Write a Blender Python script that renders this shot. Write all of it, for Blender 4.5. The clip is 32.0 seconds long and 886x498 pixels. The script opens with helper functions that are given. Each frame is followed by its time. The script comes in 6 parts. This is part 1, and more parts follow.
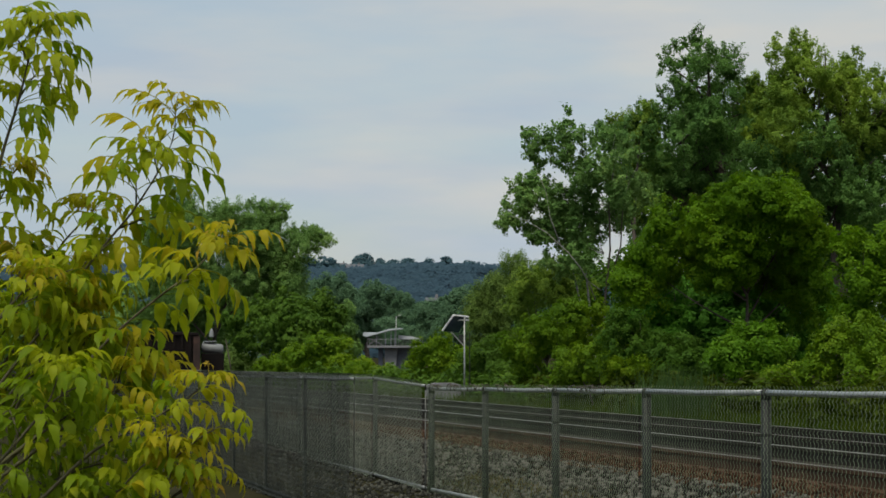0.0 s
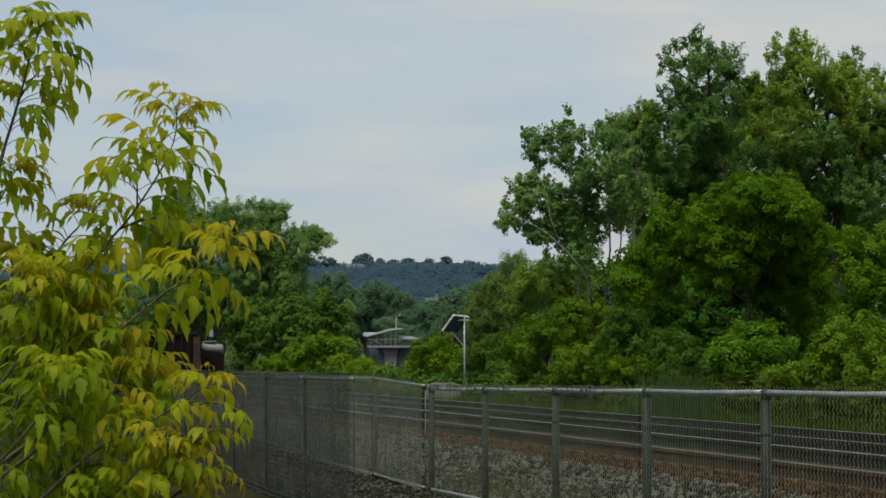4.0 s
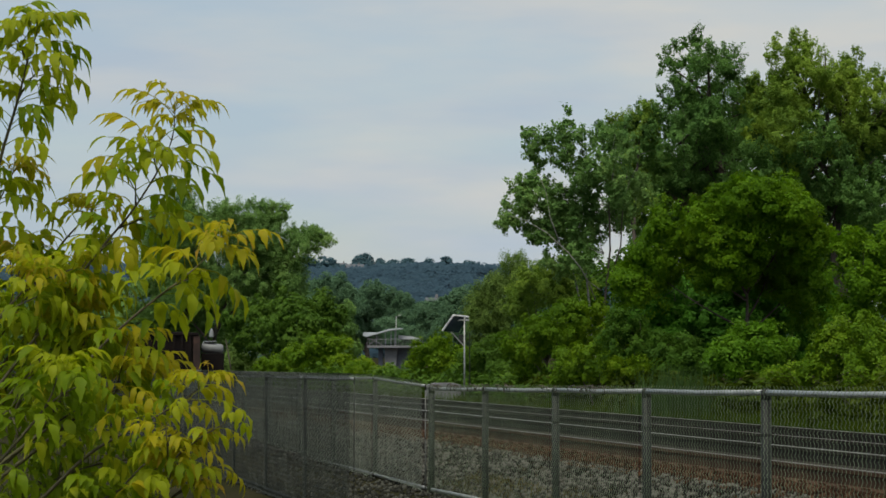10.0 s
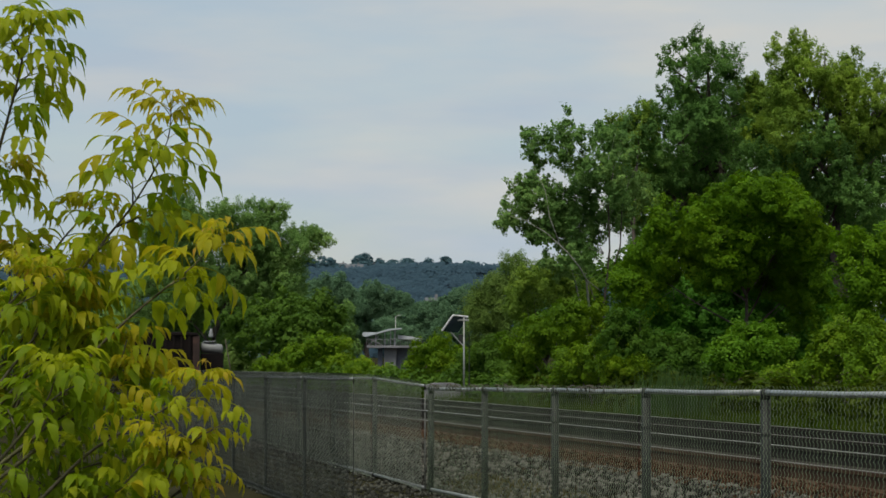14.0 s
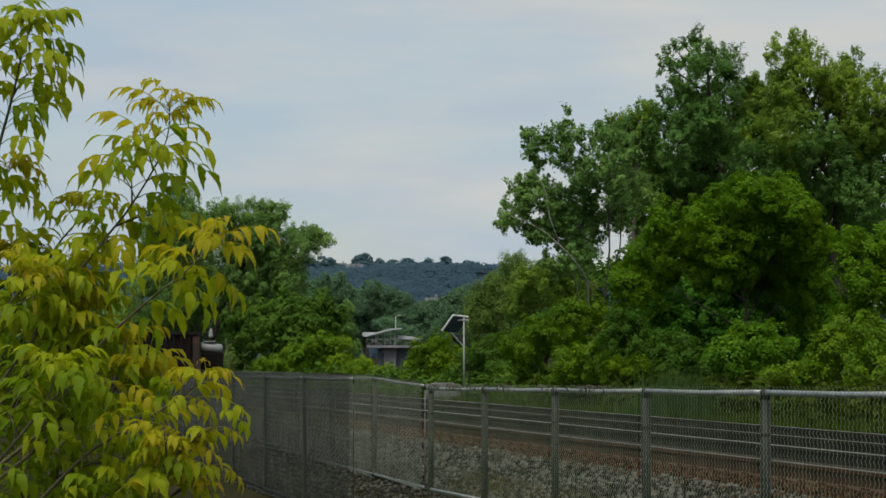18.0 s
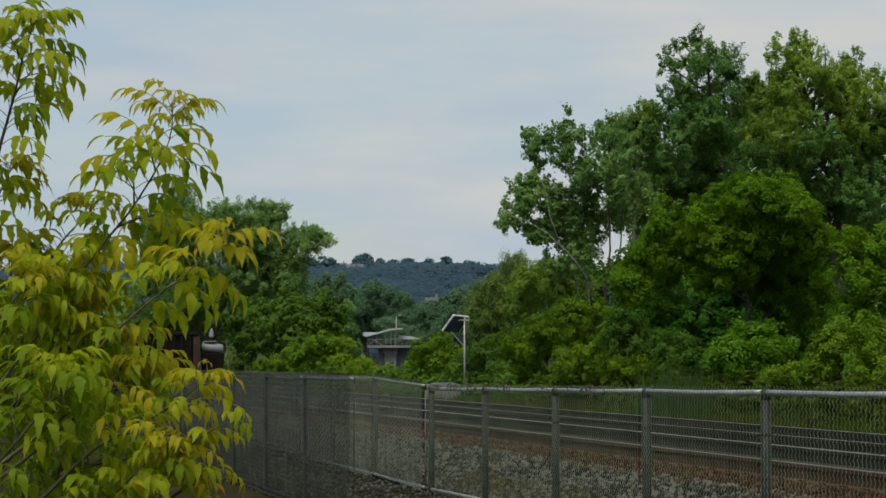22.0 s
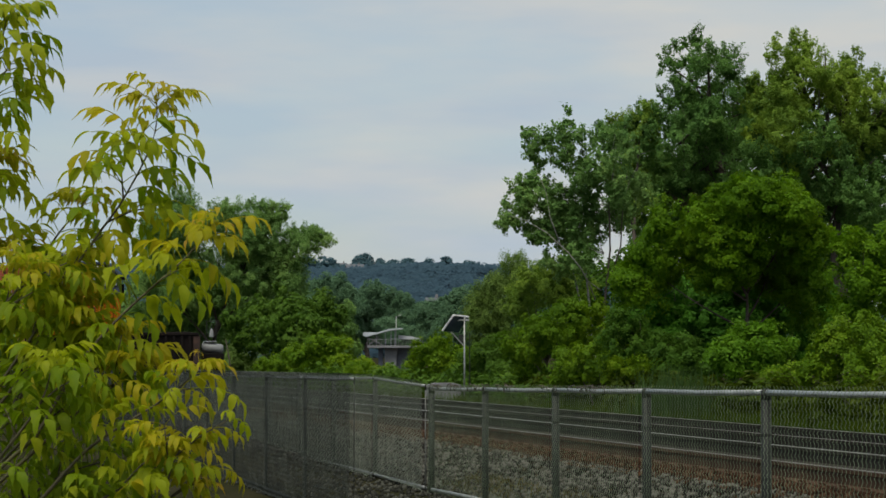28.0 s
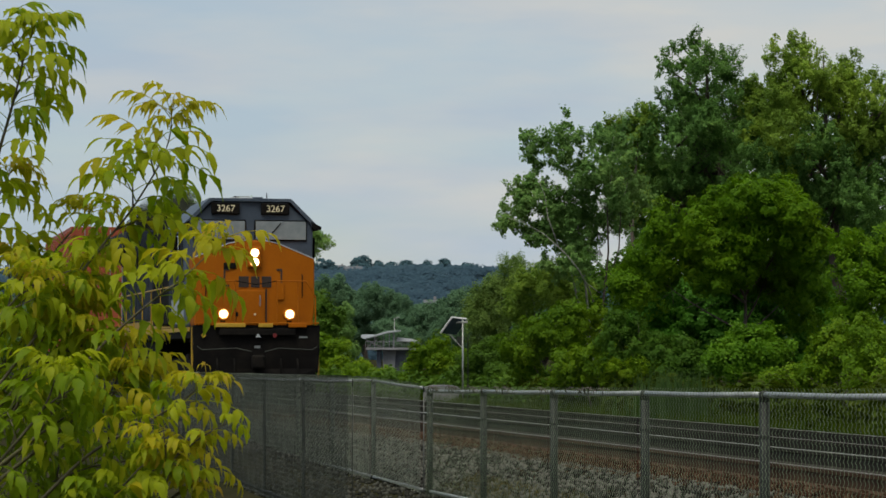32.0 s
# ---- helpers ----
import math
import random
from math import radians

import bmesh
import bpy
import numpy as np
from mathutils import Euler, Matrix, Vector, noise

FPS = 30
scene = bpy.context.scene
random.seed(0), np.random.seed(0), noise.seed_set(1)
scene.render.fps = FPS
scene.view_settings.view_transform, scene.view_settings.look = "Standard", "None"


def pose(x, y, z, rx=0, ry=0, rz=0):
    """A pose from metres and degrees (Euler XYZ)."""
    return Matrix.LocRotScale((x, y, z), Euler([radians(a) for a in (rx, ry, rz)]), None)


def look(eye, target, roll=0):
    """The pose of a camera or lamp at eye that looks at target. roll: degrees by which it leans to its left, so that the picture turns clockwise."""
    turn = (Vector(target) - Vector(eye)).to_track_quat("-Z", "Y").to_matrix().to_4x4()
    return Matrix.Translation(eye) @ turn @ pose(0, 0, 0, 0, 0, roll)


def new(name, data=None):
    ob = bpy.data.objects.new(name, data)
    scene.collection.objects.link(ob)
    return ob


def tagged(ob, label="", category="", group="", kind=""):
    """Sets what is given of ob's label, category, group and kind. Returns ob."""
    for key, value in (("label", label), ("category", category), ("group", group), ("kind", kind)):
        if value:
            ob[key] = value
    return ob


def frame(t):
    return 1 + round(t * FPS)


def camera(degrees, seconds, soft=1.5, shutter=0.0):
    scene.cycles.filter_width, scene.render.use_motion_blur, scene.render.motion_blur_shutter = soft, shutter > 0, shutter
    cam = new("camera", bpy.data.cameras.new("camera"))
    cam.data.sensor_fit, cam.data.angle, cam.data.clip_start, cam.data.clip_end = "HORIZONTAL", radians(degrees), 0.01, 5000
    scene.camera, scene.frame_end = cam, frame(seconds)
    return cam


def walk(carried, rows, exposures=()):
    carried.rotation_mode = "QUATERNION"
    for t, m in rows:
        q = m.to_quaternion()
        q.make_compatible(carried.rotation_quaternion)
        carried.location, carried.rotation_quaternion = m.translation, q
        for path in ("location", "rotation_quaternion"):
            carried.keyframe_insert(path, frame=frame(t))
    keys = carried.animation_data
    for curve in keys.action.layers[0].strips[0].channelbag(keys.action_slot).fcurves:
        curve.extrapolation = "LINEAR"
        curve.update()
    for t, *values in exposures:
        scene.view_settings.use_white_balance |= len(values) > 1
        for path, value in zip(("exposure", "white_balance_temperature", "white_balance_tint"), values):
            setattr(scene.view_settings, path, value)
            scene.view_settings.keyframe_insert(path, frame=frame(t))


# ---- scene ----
# ---- camera ----
EYE = (0.0, 0.0, 1.65)
LENS = 2 * math.degrees(math.atan(784 / 4500))
cam = camera(LENS, 32.0, soft=1.6)


def aim(right=0.0, up=0.0):
    """The hand-held aim, with small turns in degrees."""
    return pose(*EYE, 90 + 2.354 + up, 0, -right)


CAMERA_ROWS = [(0.0, aim()), (13.0, aim()), (14.2, aim(0.012)), (16.5, aim()), (18.0, aim(0.012)), (20.0, aim()),
               (28.5, aim()), (30.0, aim(0.006)), (30.8, aim(0.012, 0.008)), (31.3, aim(0.014, 0.02)), (31.6, aim(0.016, 0.03)), (32.0, aim(0.038, 0.048))]
walk(cam, CAMERA_ROWS, exposures=[(0.0, 0.0), (32.0, 0.0)])

# ---- light ----
SUN_UP, SUN_TURN = radians(62), radians(205)
world = bpy.data.worlds.new("overcast_sky")
scene.world = world
world.use_nodes = True
wn, wl = world.node_tree.nodes, world.node_tree.links
wn.clear()
w_out = wn.new("ShaderNodeOutputWorld")
w_bg = wn.new("ShaderNodeBackground")
w_sky = wn.new("ShaderNodeTexSky")
w_sky.sky_type, w_sky.sun_disc = "NISHITA", False
w_sky.sun_elevation, w_sky.sun_rotation = SUN_UP, SUN_TURN
w_sky.air_density, w_sky.dust_density, w_sky.ozone_density = 1.0, 1.2, 1.0
w_dim = wn.new("ShaderNodeMix")
w_dim.data_type, w_dim.blend_type = "RGBA", "MULTIPLY"
w_dim.inputs[0].default_value = 1.0
w_dim.inputs[7].default_value = (0.11, 0.112, 0.111, 1)
w_co = wn.new("ShaderNodeTexCoord")
w_map = wn.new("ShaderNodeMapping")
w_map.inputs["Scale"].default_value = (3.0, 3.0, 14.0)
w_map.inputs["Location"].default_value = (0.35, 0.2, 0.1)
w_noise = wn.new("ShaderNodeTexNoise")
w_noise.inputs["Scale"].default_value, w_noise.inputs["Detail"].default_value, w_noise.inputs["Roughness"].default_value = 2.6, 4, 0.5
w_ramp = wn.new("ShaderNodeValToRGB")
w_ramp.color_ramp.elements[0].position, w_ramp.color_ramp.elements[1].position = 0.33, 0.62
w_ramp.color_ramp.elements[0].color, w_ramp.color_ramp.elements[1].color = (0.45, 0.45, 0.45, 1), (1, 1, 1, 1)
w_tone = wn.new("ShaderNodeMix")
w_tone.data_type = "RGBA"
w_tone.inputs[6].default_value = (0.43, 0.515, 0.60, 1)
w_tone.inputs[7].default_value = (0.592, 0.602, 0.583, 1)
w_noise2 = wn.new("ShaderNodeTexNoise")
w_noise2.inputs["Scale"].default_value, w_noise2.inputs["Detail"].default_value = 3.2, 4
w_ramp2 = wn.new("ShaderNodeValToRGB")
w_ramp2.color_ramp.elements[0].position, w_ramp2.color_ramp.elements[1].position = 0.3, 0.68
w_mix = wn.new("ShaderNodeMix")
w_mix.data_type = "RGBA"
wl.new(w_co.outputs["Generated"], w_map.inputs[0])
wl.new(w_map.outputs[0], w_noise.inputs["Vector"])
wl.new(w_map.outputs[0], w_noise2.inputs["Vector"])
wl.new(w_noise.outputs["Fac"], w_ramp.inputs[0])
wl.new(w_sky.outputs[0], w_dim.inputs[6])
w_xyz = wn.new("ShaderNodeSeparateXYZ")
w_add = wn.new("ShaderNodeMath")
w_add.operation = "MULTIPLY_ADD"
w_add.inputs[1].default_value = 1.1
wl.new(w_co.outputs["Generated"], w_xyz.inputs[0])
wl.new(w_xyz.outputs[0], w_add.inputs[0])
wl.new(w_noise2.outputs["Fac"], w_add.inputs[2])
wl.new(w_add.outputs[0], w_ramp2.inputs[0])
wl.new(w_ramp2.outputs[0], w_tone.inputs[0])
wl.new(w_ramp.outputs[0], w_mix.inputs[0])
wl.new(w_dim.outputs[2], w_mix.inputs[6])
wl.new(w_tone.outputs[2], w_mix.inputs[7])
wl.new(w_mix.outputs[2], w_bg.inputs[0])
wl.new(w_bg.outputs[0], w_out.inputs[0])
w_bg.inputs[1].default_value = 1.0

sun = new("sun", bpy.data.lights.new("sun", "SUN"))
sun.data.energy, sun.data.angle, sun.data.color = 2.95, radians(45), (1.0, 0.95, 0.82)
sun.matrix_world = look((-math.sin(SUN_TURN) * -40, math.cos(SUN_TURN) * 40 * 1.0, 40 * math.tan(SUN_UP)), (0, 0, 0))

# ---- materials ----
def material(name, colors, rough=0.7, metal=0.0, scale=6.0, fine=60.0, bump=0.15, by_object=0.0, by_island=0.0, through_light=0.0, spec=0.4, emit=None, depth=0.01):
    """A surface of two or three colours mixed by broad and fine noise, with relief."""
    m = bpy.data.materials.new(name)
    m.use_nodes = True
    n, l = m.node_tree.nodes, m.node_tree.links
    n.clear()
    out = n.new("ShaderNodeOutputMaterial")
    bsdf = n.new("ShaderNodeBsdfPrincipled")
    bsdf.inputs["Roughness"].default_value, bsdf.inputs["Metallic"].default_value = rough, metal
    bsdf.inputs["Specular IOR Level"].default_value = spec
    co = n.new("ShaderNodeTexCoord")
    broad, grain = n.new("ShaderNodeTexNoise"), n.new("ShaderNodeTexNoise")
    broad.inputs["Scale"].default_value, broad.inputs["Detail"].default_value = scale, 4
    grain.inputs["Scale"].default_value, grain.inputs["Detail"].default_value = fine, 3
    l.new(co.outputs["Object"], broad.inputs["Vector"])
    l.new(co.outputs["Object"], grain.inputs["Vector"])
    add = n.new("ShaderNodeMath")
    add.operation = "MULTIPLY_ADD"
    l.new(grain.outputs["Fac"], add.inputs[0])
    add.inputs[1].default_value = 0.45
    mul = n.new("ShaderNodeMath")
    mul.operation = "MULTIPLY_ADD"
    l.new(broad.outputs["Fac"], mul.inputs[0])
    mul.inputs[1].default_value, mul.inputs[2].default_value = 1.1, -0.27
    l.new(mul.outputs[0], add.inputs[2])
    fac = add.outputs[0]
    for amount, kind in ((by_object, 0), (by_island, 1)):
        if amount:
            src = n.new("ShaderNodeObjectInfo" if kind == 0 else "ShaderNodeNewGeometry")
            rnd = n.new("ShaderNodeMath")
            rnd.operation = "MULTIPLY_ADD"
            l.new(src.outputs["Random" if kind == 0 else "Random Per Island"], rnd.inputs[0])
            rnd.inputs[1].default_value = amount
            sub = n.new("ShaderNodeMath")
            sub.operation = "SUBTRACT"
            l.new(fac, sub.inputs[0])
            sub.inputs[1].default_value = amount / 2
            l.new(sub.outputs[0], rnd.inputs[2])
            fac = rnd.outputs[0]
    ramp = n.new("ShaderNodeValToRGB")
    el = ramp.color_ramp.elements
    el[0].position, el[1].position = 0.22, 0.78
    el[0].color, el[1].color = (*colors[0], 1), (*colors[-1], 1)
    for i, c in enumerate(colors[1:-1]):
        e = el.new(0.22 + 0.56 * (i + 1) / (len(colors) - 1))
        e.color = (*c, 1)
    l.new(fac, ramp.inputs[0])
    l.new(ramp.outputs[0], bsdf.inputs["Base Color"])
    if bump:
        b = n.new("ShaderNodeBump")
        b.inputs["Strength"].default_value, b.inputs["Distance"].default_value = bump, depth
        l.new(grain.outputs["Fac"], b.inputs["Height"])
        l.new(b.outputs[0], bsdf.inputs["Normal"])
    if emit:
        bsdf.inputs["Emission Color"].default_value, bsdf.inputs["Emission Strength"].default_value = (*emit[0], 1), emit[1]
    if through_light:
        tr = n.new("ShaderNodeBsdfTranslucent")
        l.new(ramp.outputs[0], tr.inputs[0])
        mix = n.new("ShaderNodeMixShader")
        mix.inputs[0].default_value = through_light
        l.new(bsdf.outputs[0], mix.inputs[1])
        l.new(tr.outputs[0], mix.inputs[2])
        l.new(mix.outputs[0], out.inputs[0])
    else:
        l.new(bsdf.outputs[0], out.inputs[0])
    return m


def leaf_material(name, dark, mid, light, scale=0.5):
    return material(name, [dark, mid, light], rough=0.6, scale=scale, fine=3.0, bump=0, by_island=0.22, through_light=0.44, spec=0.12)


M_POPLAR = leaf_material("poplar_leaf", (0.0716, 0.153, 0.033), (0.114, 0.237, 0.0514), (0.201, 0.347, 0.0672))
M_GOLDEN = leaf_material("olive_poplar_leaf", (0.119, 0.201, 0.0282), (0.195, 0.309, 0.039), (0.327, 0.451, 0.0529))
M_BRAMBLE = leaf_material("bramble_leaf", (0.0266, 0.0489, 0.00238), (0.0451, 0.0744, 0.00356), (0.0718, 0.104, 0.00534))
M_AIRY = leaf_material("silver_poplar_leaf", (0.085, 0.178, 0.0465), (0.143, 0.272, 0.0661), (0.244, 0.38, 0.0994))
M_MAPLE = leaf_material("maple_leaf", (0.0586, 0.144, 0.00293), (0.0977, 0.209, 0.00396), (0.17, 0.288, 0.00545))
M_SHRUB = leaf_material("shrub_leaf", (0.0639, 0.147, 0.00515), (0.126, 0.229, 0.00775), (0.213, 0.321, 0.0112))
M_BRIGHT = leaf_material("bright_shrub_leaf", (0.0596, 0.151, 0.00715), (0.106, 0.235, 0.00996), (0.164, 0.303, 0.0144))
M_OLIVE = leaf_material("willow_leaf", (0.109, 0.185, 0.0374), (0.156, 0.247, 0.0522), (0.215, 0.314, 0.0689))
M_LEFT = leaf_material("locust_leaf", (0.118, 0.226, 0.0583), (0.176, 0.309, 0.0778), (0.275, 0.413, 0.106))
# valley leaves lightened and blued in the base colour to imitate haze
M_FARWOOD = leaf_material("haze_tinted_valley_leaf", (0.0938, 0.181, 0.0978), (0.122, 0.223, 0.115), (0.157, 0.268, 0.136), scale=0.05)
# ridge leaf colours have the blue of distance haze painted in
M_HILLWOOD = leaf_material("haze_blue_hill_leaf", (0.032, 0.066, 0.094), (0.046, 0.09, 0.123), (0.066, 0.121, 0.148), scale=0.02)
M_RIDGETREE = leaf_material("haze_blue_ridge_leaf", (0.0715, 0.142, 0.168), (0.0876, 0.168, 0.192), (0.112, 0.198, 0.218), scale=0.02)
M_VIVID = leaf_material("vivid_shrub_leaf", (0.0532, 0.118, 0.0118), (0.0801, 0.163, 0.0162), (0.119, 0.212, 0.0215))
M_SHADE = leaf_material("shade_dark_maple_leaf", (0.0422, 0.133, 0.0101), (0.0653, 0.193, 0.0143), (0.0966, 0.26, 0.0196))
M_REED = leaf_material("reed_blade", (0.0385, 0.076, 0.018), (0.0574, 0.108, 0.026), (0.084, 0.144, 0.0375))
# woodland green, also painted on the shrub that imitates a shaded hollow
M_WOODLAND = leaf_material("woodland_and_shade_leaf", (0.0433, 0.105, 0.0104), (0.0648, 0.146, 0.0135), (0.0971, 0.188, 0.0178))
M_GRASS = leaf_material("grass_blade", (0.0305, 0.0586, 0.00205), (0.0495, 0.0831, 0.00311), (0.0763, 0.103, 0.00464))
M_DRYGRASS = leaf_material("dry_grass_blade", (0.05, 0.042, 0.009), (0.085, 0.07, 0.014), (0.13, 0.105, 0.024))
M_BARK = material("bark", [(0.0385, 0.0286, 0.0225), (0.0715, 0.0572, 0.045), (0.11, 0.0936, 0.0775)], rough=0.9, scale=3, fine=25, bump=0.5, depth=0.03)
M_PALEBARK = material("pale_bark", [(0.165, 0.16, 0.137), (0.27, 0.258, 0.228), (0.345, 0.334, 0.304)], rough=0.85, scale=3, fine=20, bump=0.4, depth=0.02)
M_TWIG = material("young_bark", [(0.0507, 0.0403, 0.025), (0.0845, 0.0725, 0.0358), (0.127, 0.121, 0.0501)], rough=0.75, scale=8, fine=60, bump=0.2)
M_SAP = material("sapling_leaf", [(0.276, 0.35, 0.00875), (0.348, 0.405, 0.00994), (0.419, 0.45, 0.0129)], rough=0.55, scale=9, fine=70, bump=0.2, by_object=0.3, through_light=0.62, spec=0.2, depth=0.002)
# greener leaf, also darkened to imitate shade low in the sapling
M_SAPDEEP = material("deep_green_shaded_leaf", [(0.155, 0.254, 0.00494), (0.201, 0.292, 0.00572), (0.25, 0.331, 0.0065)], rough=0.55, scale=9, fine=70, bump=0.2, by_object=0.3, through_light=0.62, spec=0.2, depth=0.002)
M_GOLDLEAF = material("golden_sapling_leaf", [(0.347, 0.363, 0.0091), (0.438, 0.412, 0.0112), (0.509, 0.421, 0.0154)], rough=0.55, scale=9, fine=70, bump=0.2, by_object=0.35, through_light=0.62, spec=0.2, depth=0.002)
M_YOUNG = material("young_leaf", [(0.399, 0.389, 0.016), (0.475, 0.389, 0.024), (0.513, 0.336, 0.04)], rough=0.55, scale=12, fine=60, bump=0.15, by_object=0.5, through_light=0.62, spec=0.2, depth=0.002)
M_GROUND = material("weedy_ground", [(0.0135, 0.0162, 0.00677), (0.027, 0.027, 0.0135), (0.0431, 0.0377, 0.0243)], spec=0.0, rough=1.0, scale=0.5, fine=9, bump=0.5, depth=0.05)
M_BALLAST = material("ballast_bed", [(0.0121, 0.00705, 0.00348), (0.024, 0.0148, 0.00734), (0.0382, 0.0238, 0.0115)], spec=0.05, rough=1.0, scale=1.2, fine=22, bump=0.8, depth=0.03)
M_STONE = material("ballast_stone", [(0.016, 0.0153, 0.0126), (0.044, 0.0428, 0.0347), (0.11, 0.108, 0.0892)], rough=0.9, scale=0.8, fine=12, bump=0.2, by_island=1.1, spec=0.05)
M_RUSTSTONE = material("rusty_ballast_stone", [(0.0225, 0.0118, 0.00669), (0.0423, 0.0223, 0.0124), (0.067, 0.0421, 0.0247)], rough=0.95, scale=0.8, fine=12, bump=0.2, by_island=0.8, spec=0.05)
M_DARKSTONE = material("sooty_ballast_stone", [(0.0123, 0.009, 0.0054), (0.0246, 0.0185, 0.0113), (0.0448, 0.0349, 0.0225)], rough=0.95, scale=0.8, fine=12, bump=0.2, by_island=0.8, spec=0.05)
M_TIE = material("creosoted_tie", [(0.00571, 0.00398, 0.00222), (0.0103, 0.00734, 0.00418), (0.0171, 0.0133, 0.00833)], rough=0.9, scale=3, fine=40, bump=0.5, by_object=0.4, spec=0.05)
M_RAIL = material("rusty_rail", [(0.0393, 0.0198, 0.0104), (0.0608, 0.033, 0.0175), (0.0872, 0.0528, 0.0278)], rough=0.75, scale=2, fine=40, bump=0.3, spec=0.15)
M_OLDRAIL = material("grey_brown_rail", [(0.0189, 0.0149, 0.0104), (0.0292, 0.0248, 0.0175), (0.0419, 0.0396, 0.0278)], rough=0.75, scale=2, fine=40, bump=0.3, spec=0.15)
M_RAILHEAD = material("worn_rail_head", [(0.246, 0.228, 0.207), (0.329, 0.304, 0.274), (0.41, 0.38, 0.334)], rough=0.32, metal=1.0, scale=2, fine=40, bump=0.05)
# duller copy of the rail head, painted for a weaker reflection
M_DULLHEAD = material("weak_glint_rail_head", [(0.088, 0.072, 0.06), (0.136, 0.116, 0.1), (0.192, 0.176, 0.16)], rough=0.5, metal=0.7, scale=2, fine=40, bump=0.1)
M_GALV = material("galvanised_steel", [(0.228, 0.237, 0.223), (0.31, 0.32, 0.309), (0.414, 0.426, 0.408)], rough=0.5, metal=0.6, scale=5, fine=60, bump=0.1)
M_POSTGALV = material("weathered_post", [(0.0178, 0.0203, 0.0172), (0.0282, 0.0312, 0.0264), (0.0402, 0.0438, 0.0369)], rough=0.65, metal=0.4, scale=5, fine=50, bump=0.15)
M_WIRE = material("weathered_wire", [(0.12, 0.142, 0.103), (0.186, 0.212, 0.156), (0.267, 0.303, 0.222)], rough=0.7, metal=0.2, scale=4, fine=30, bump=0)
M_NEARWIRE = material("olive_grey_wire", [(0.0893, 0.122, 0.0742), (0.138, 0.182, 0.112), (0.199, 0.26, 0.16)], rough=0.7, metal=0.2, scale=4, fine=30, bump=0)
M_ENDBAR = material("weathered_end_bar", [(0.07, 0.076, 0.066), (0.1, 0.107, 0.095), (0.14, 0.147, 0.13)], rough=0.7, metal=0.3, scale=5, fine=40, bump=0.1)
M_ORANGE = material("orange_enamel", [(0.273, 0.0751, 0.000918), (0.316, 0.0893, 0.00107), (0.35, 0.104, 0.00153)], rough=0.62, scale=1.2, fine=18, bump=0.05, spec=0.12)
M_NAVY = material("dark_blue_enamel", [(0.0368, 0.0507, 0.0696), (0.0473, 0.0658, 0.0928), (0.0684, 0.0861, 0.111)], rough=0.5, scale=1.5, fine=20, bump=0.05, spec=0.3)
# darker copy of the cab blue imitates shade along the sides
M_DEEPNAVY = material("shade_dark_blue_enamel", [(0.008, 0.01, 0.014), (0.014, 0.018, 0.026), (0.026, 0.032, 0.042)], rough=0.7, scale=1.5, fine=20, bump=0.1, spec=0.15)
M_GREYPAINT = material("grey_enamel", [(0.22, 0.24, 0.25), (0.3, 0.32, 0.33), (0.36, 0.38, 0.39)], rough=0.5, scale=2, fine=20, bump=0.08)
M_BLACK = material("black_frame_paint", [(0.00387, 0.00352, 0.00337), (0.00678, 0.00616, 0.00561), (0.0145, 0.0123, 0.00969)], rough=0.85, scale=2, fine=20, bump=0.2, spec=0.08)
M_LOGO = material("dark_lettering", [(0.024, 0.015, 0.011), (0.032, 0.02, 0.0132)], rough=0.5, bump=0)
M_WHITEPAINT = material("white_paint", [(0.55, 0.55, 0.54), (0.68, 0.68, 0.67), (0.76, 0.76, 0.75)], rough=0.55, scale=1, fine=15, bump=0.1)
M_NUMBER = material("number_figures", [(0.562, 0.51, 0.35), (0.6, 0.544, 0.375)], rough=0.5, bump=0, emit=((0.75, 0.612, 0.3), 0.1))
M_LAMP = material("lit_lamp", [(0.9, 0.85, 0.7), (0.9, 0.88, 0.8)], rough=0.3, bump=0, emit=((1.0, 0.84, 0.56), 8.0))
# glow added round each lamp to imitate its warm halo
M_HALO = material("lamp_halo", [(0.7, 0.4, 0.15), (0.75, 0.45, 0.2)], rough=0.3, bump=0, emit=((1.0, 0.42, 0.08), 1.1))
M_CHROME = material("lamp_ring", [(0.3, 0.3, 0.3), (0.4, 0.4, 0.4)], rough=0.3, metal=0.9, bump=0)
M_YELLOW = material("yellow_trim", [(0.36, 0.216, 0.012), (0.42, 0.258, 0.018)], rough=0.5, scale=4, bump=0.05)
M_REDLAMP = material("red_fitting", [(0.12, 0.008, 0.01), (0.16, 0.012, 0.015)], rough=0.4, bump=0)
M_DARKWIRE = material("dark_weathered_wire", [(0.0155, 0.0193, 0.0142), (0.0366, 0.0438, 0.0323), (0.0878, 0.1, 0.0766)], rough=0.65, metal=0.3, scale=3, fine=22, bump=0)
M_DARKRUST = material("soot_dark_steel", [(0.0032, 0.0024, 0.0024), (0.0056, 0.0036, 0.0032), (0.012, 0.0064, 0.0052)], rough=0.85, scale=2, fine=25, bump=0.3, spec=0.2)
M_DIMWHITE = material("weathered_white_paint", [(0.27, 0.29, 0.31), (0.34, 0.36, 0.38), (0.41, 0.43, 0.45)], rough=0.6, scale=1, fine=15, bump=0.1)
M_PATH = material("path_gravel_stone", [(0.02, 0.0205, 0.016), (0.036, 0.0365, 0.029), (0.068, 0.069, 0.056)], rough=0.95, scale=0.8, fine=12, bump=0.2, by_island=0.8, spec=0.05)
# grey base colour imitates sky reflected in the panes
M_GLASS = material("sky_grey_glass", [(0.117, 0.146, 0.156), (0.175, 0.195, 0.205)], rough=0.08, bump=0, spec=0.8)
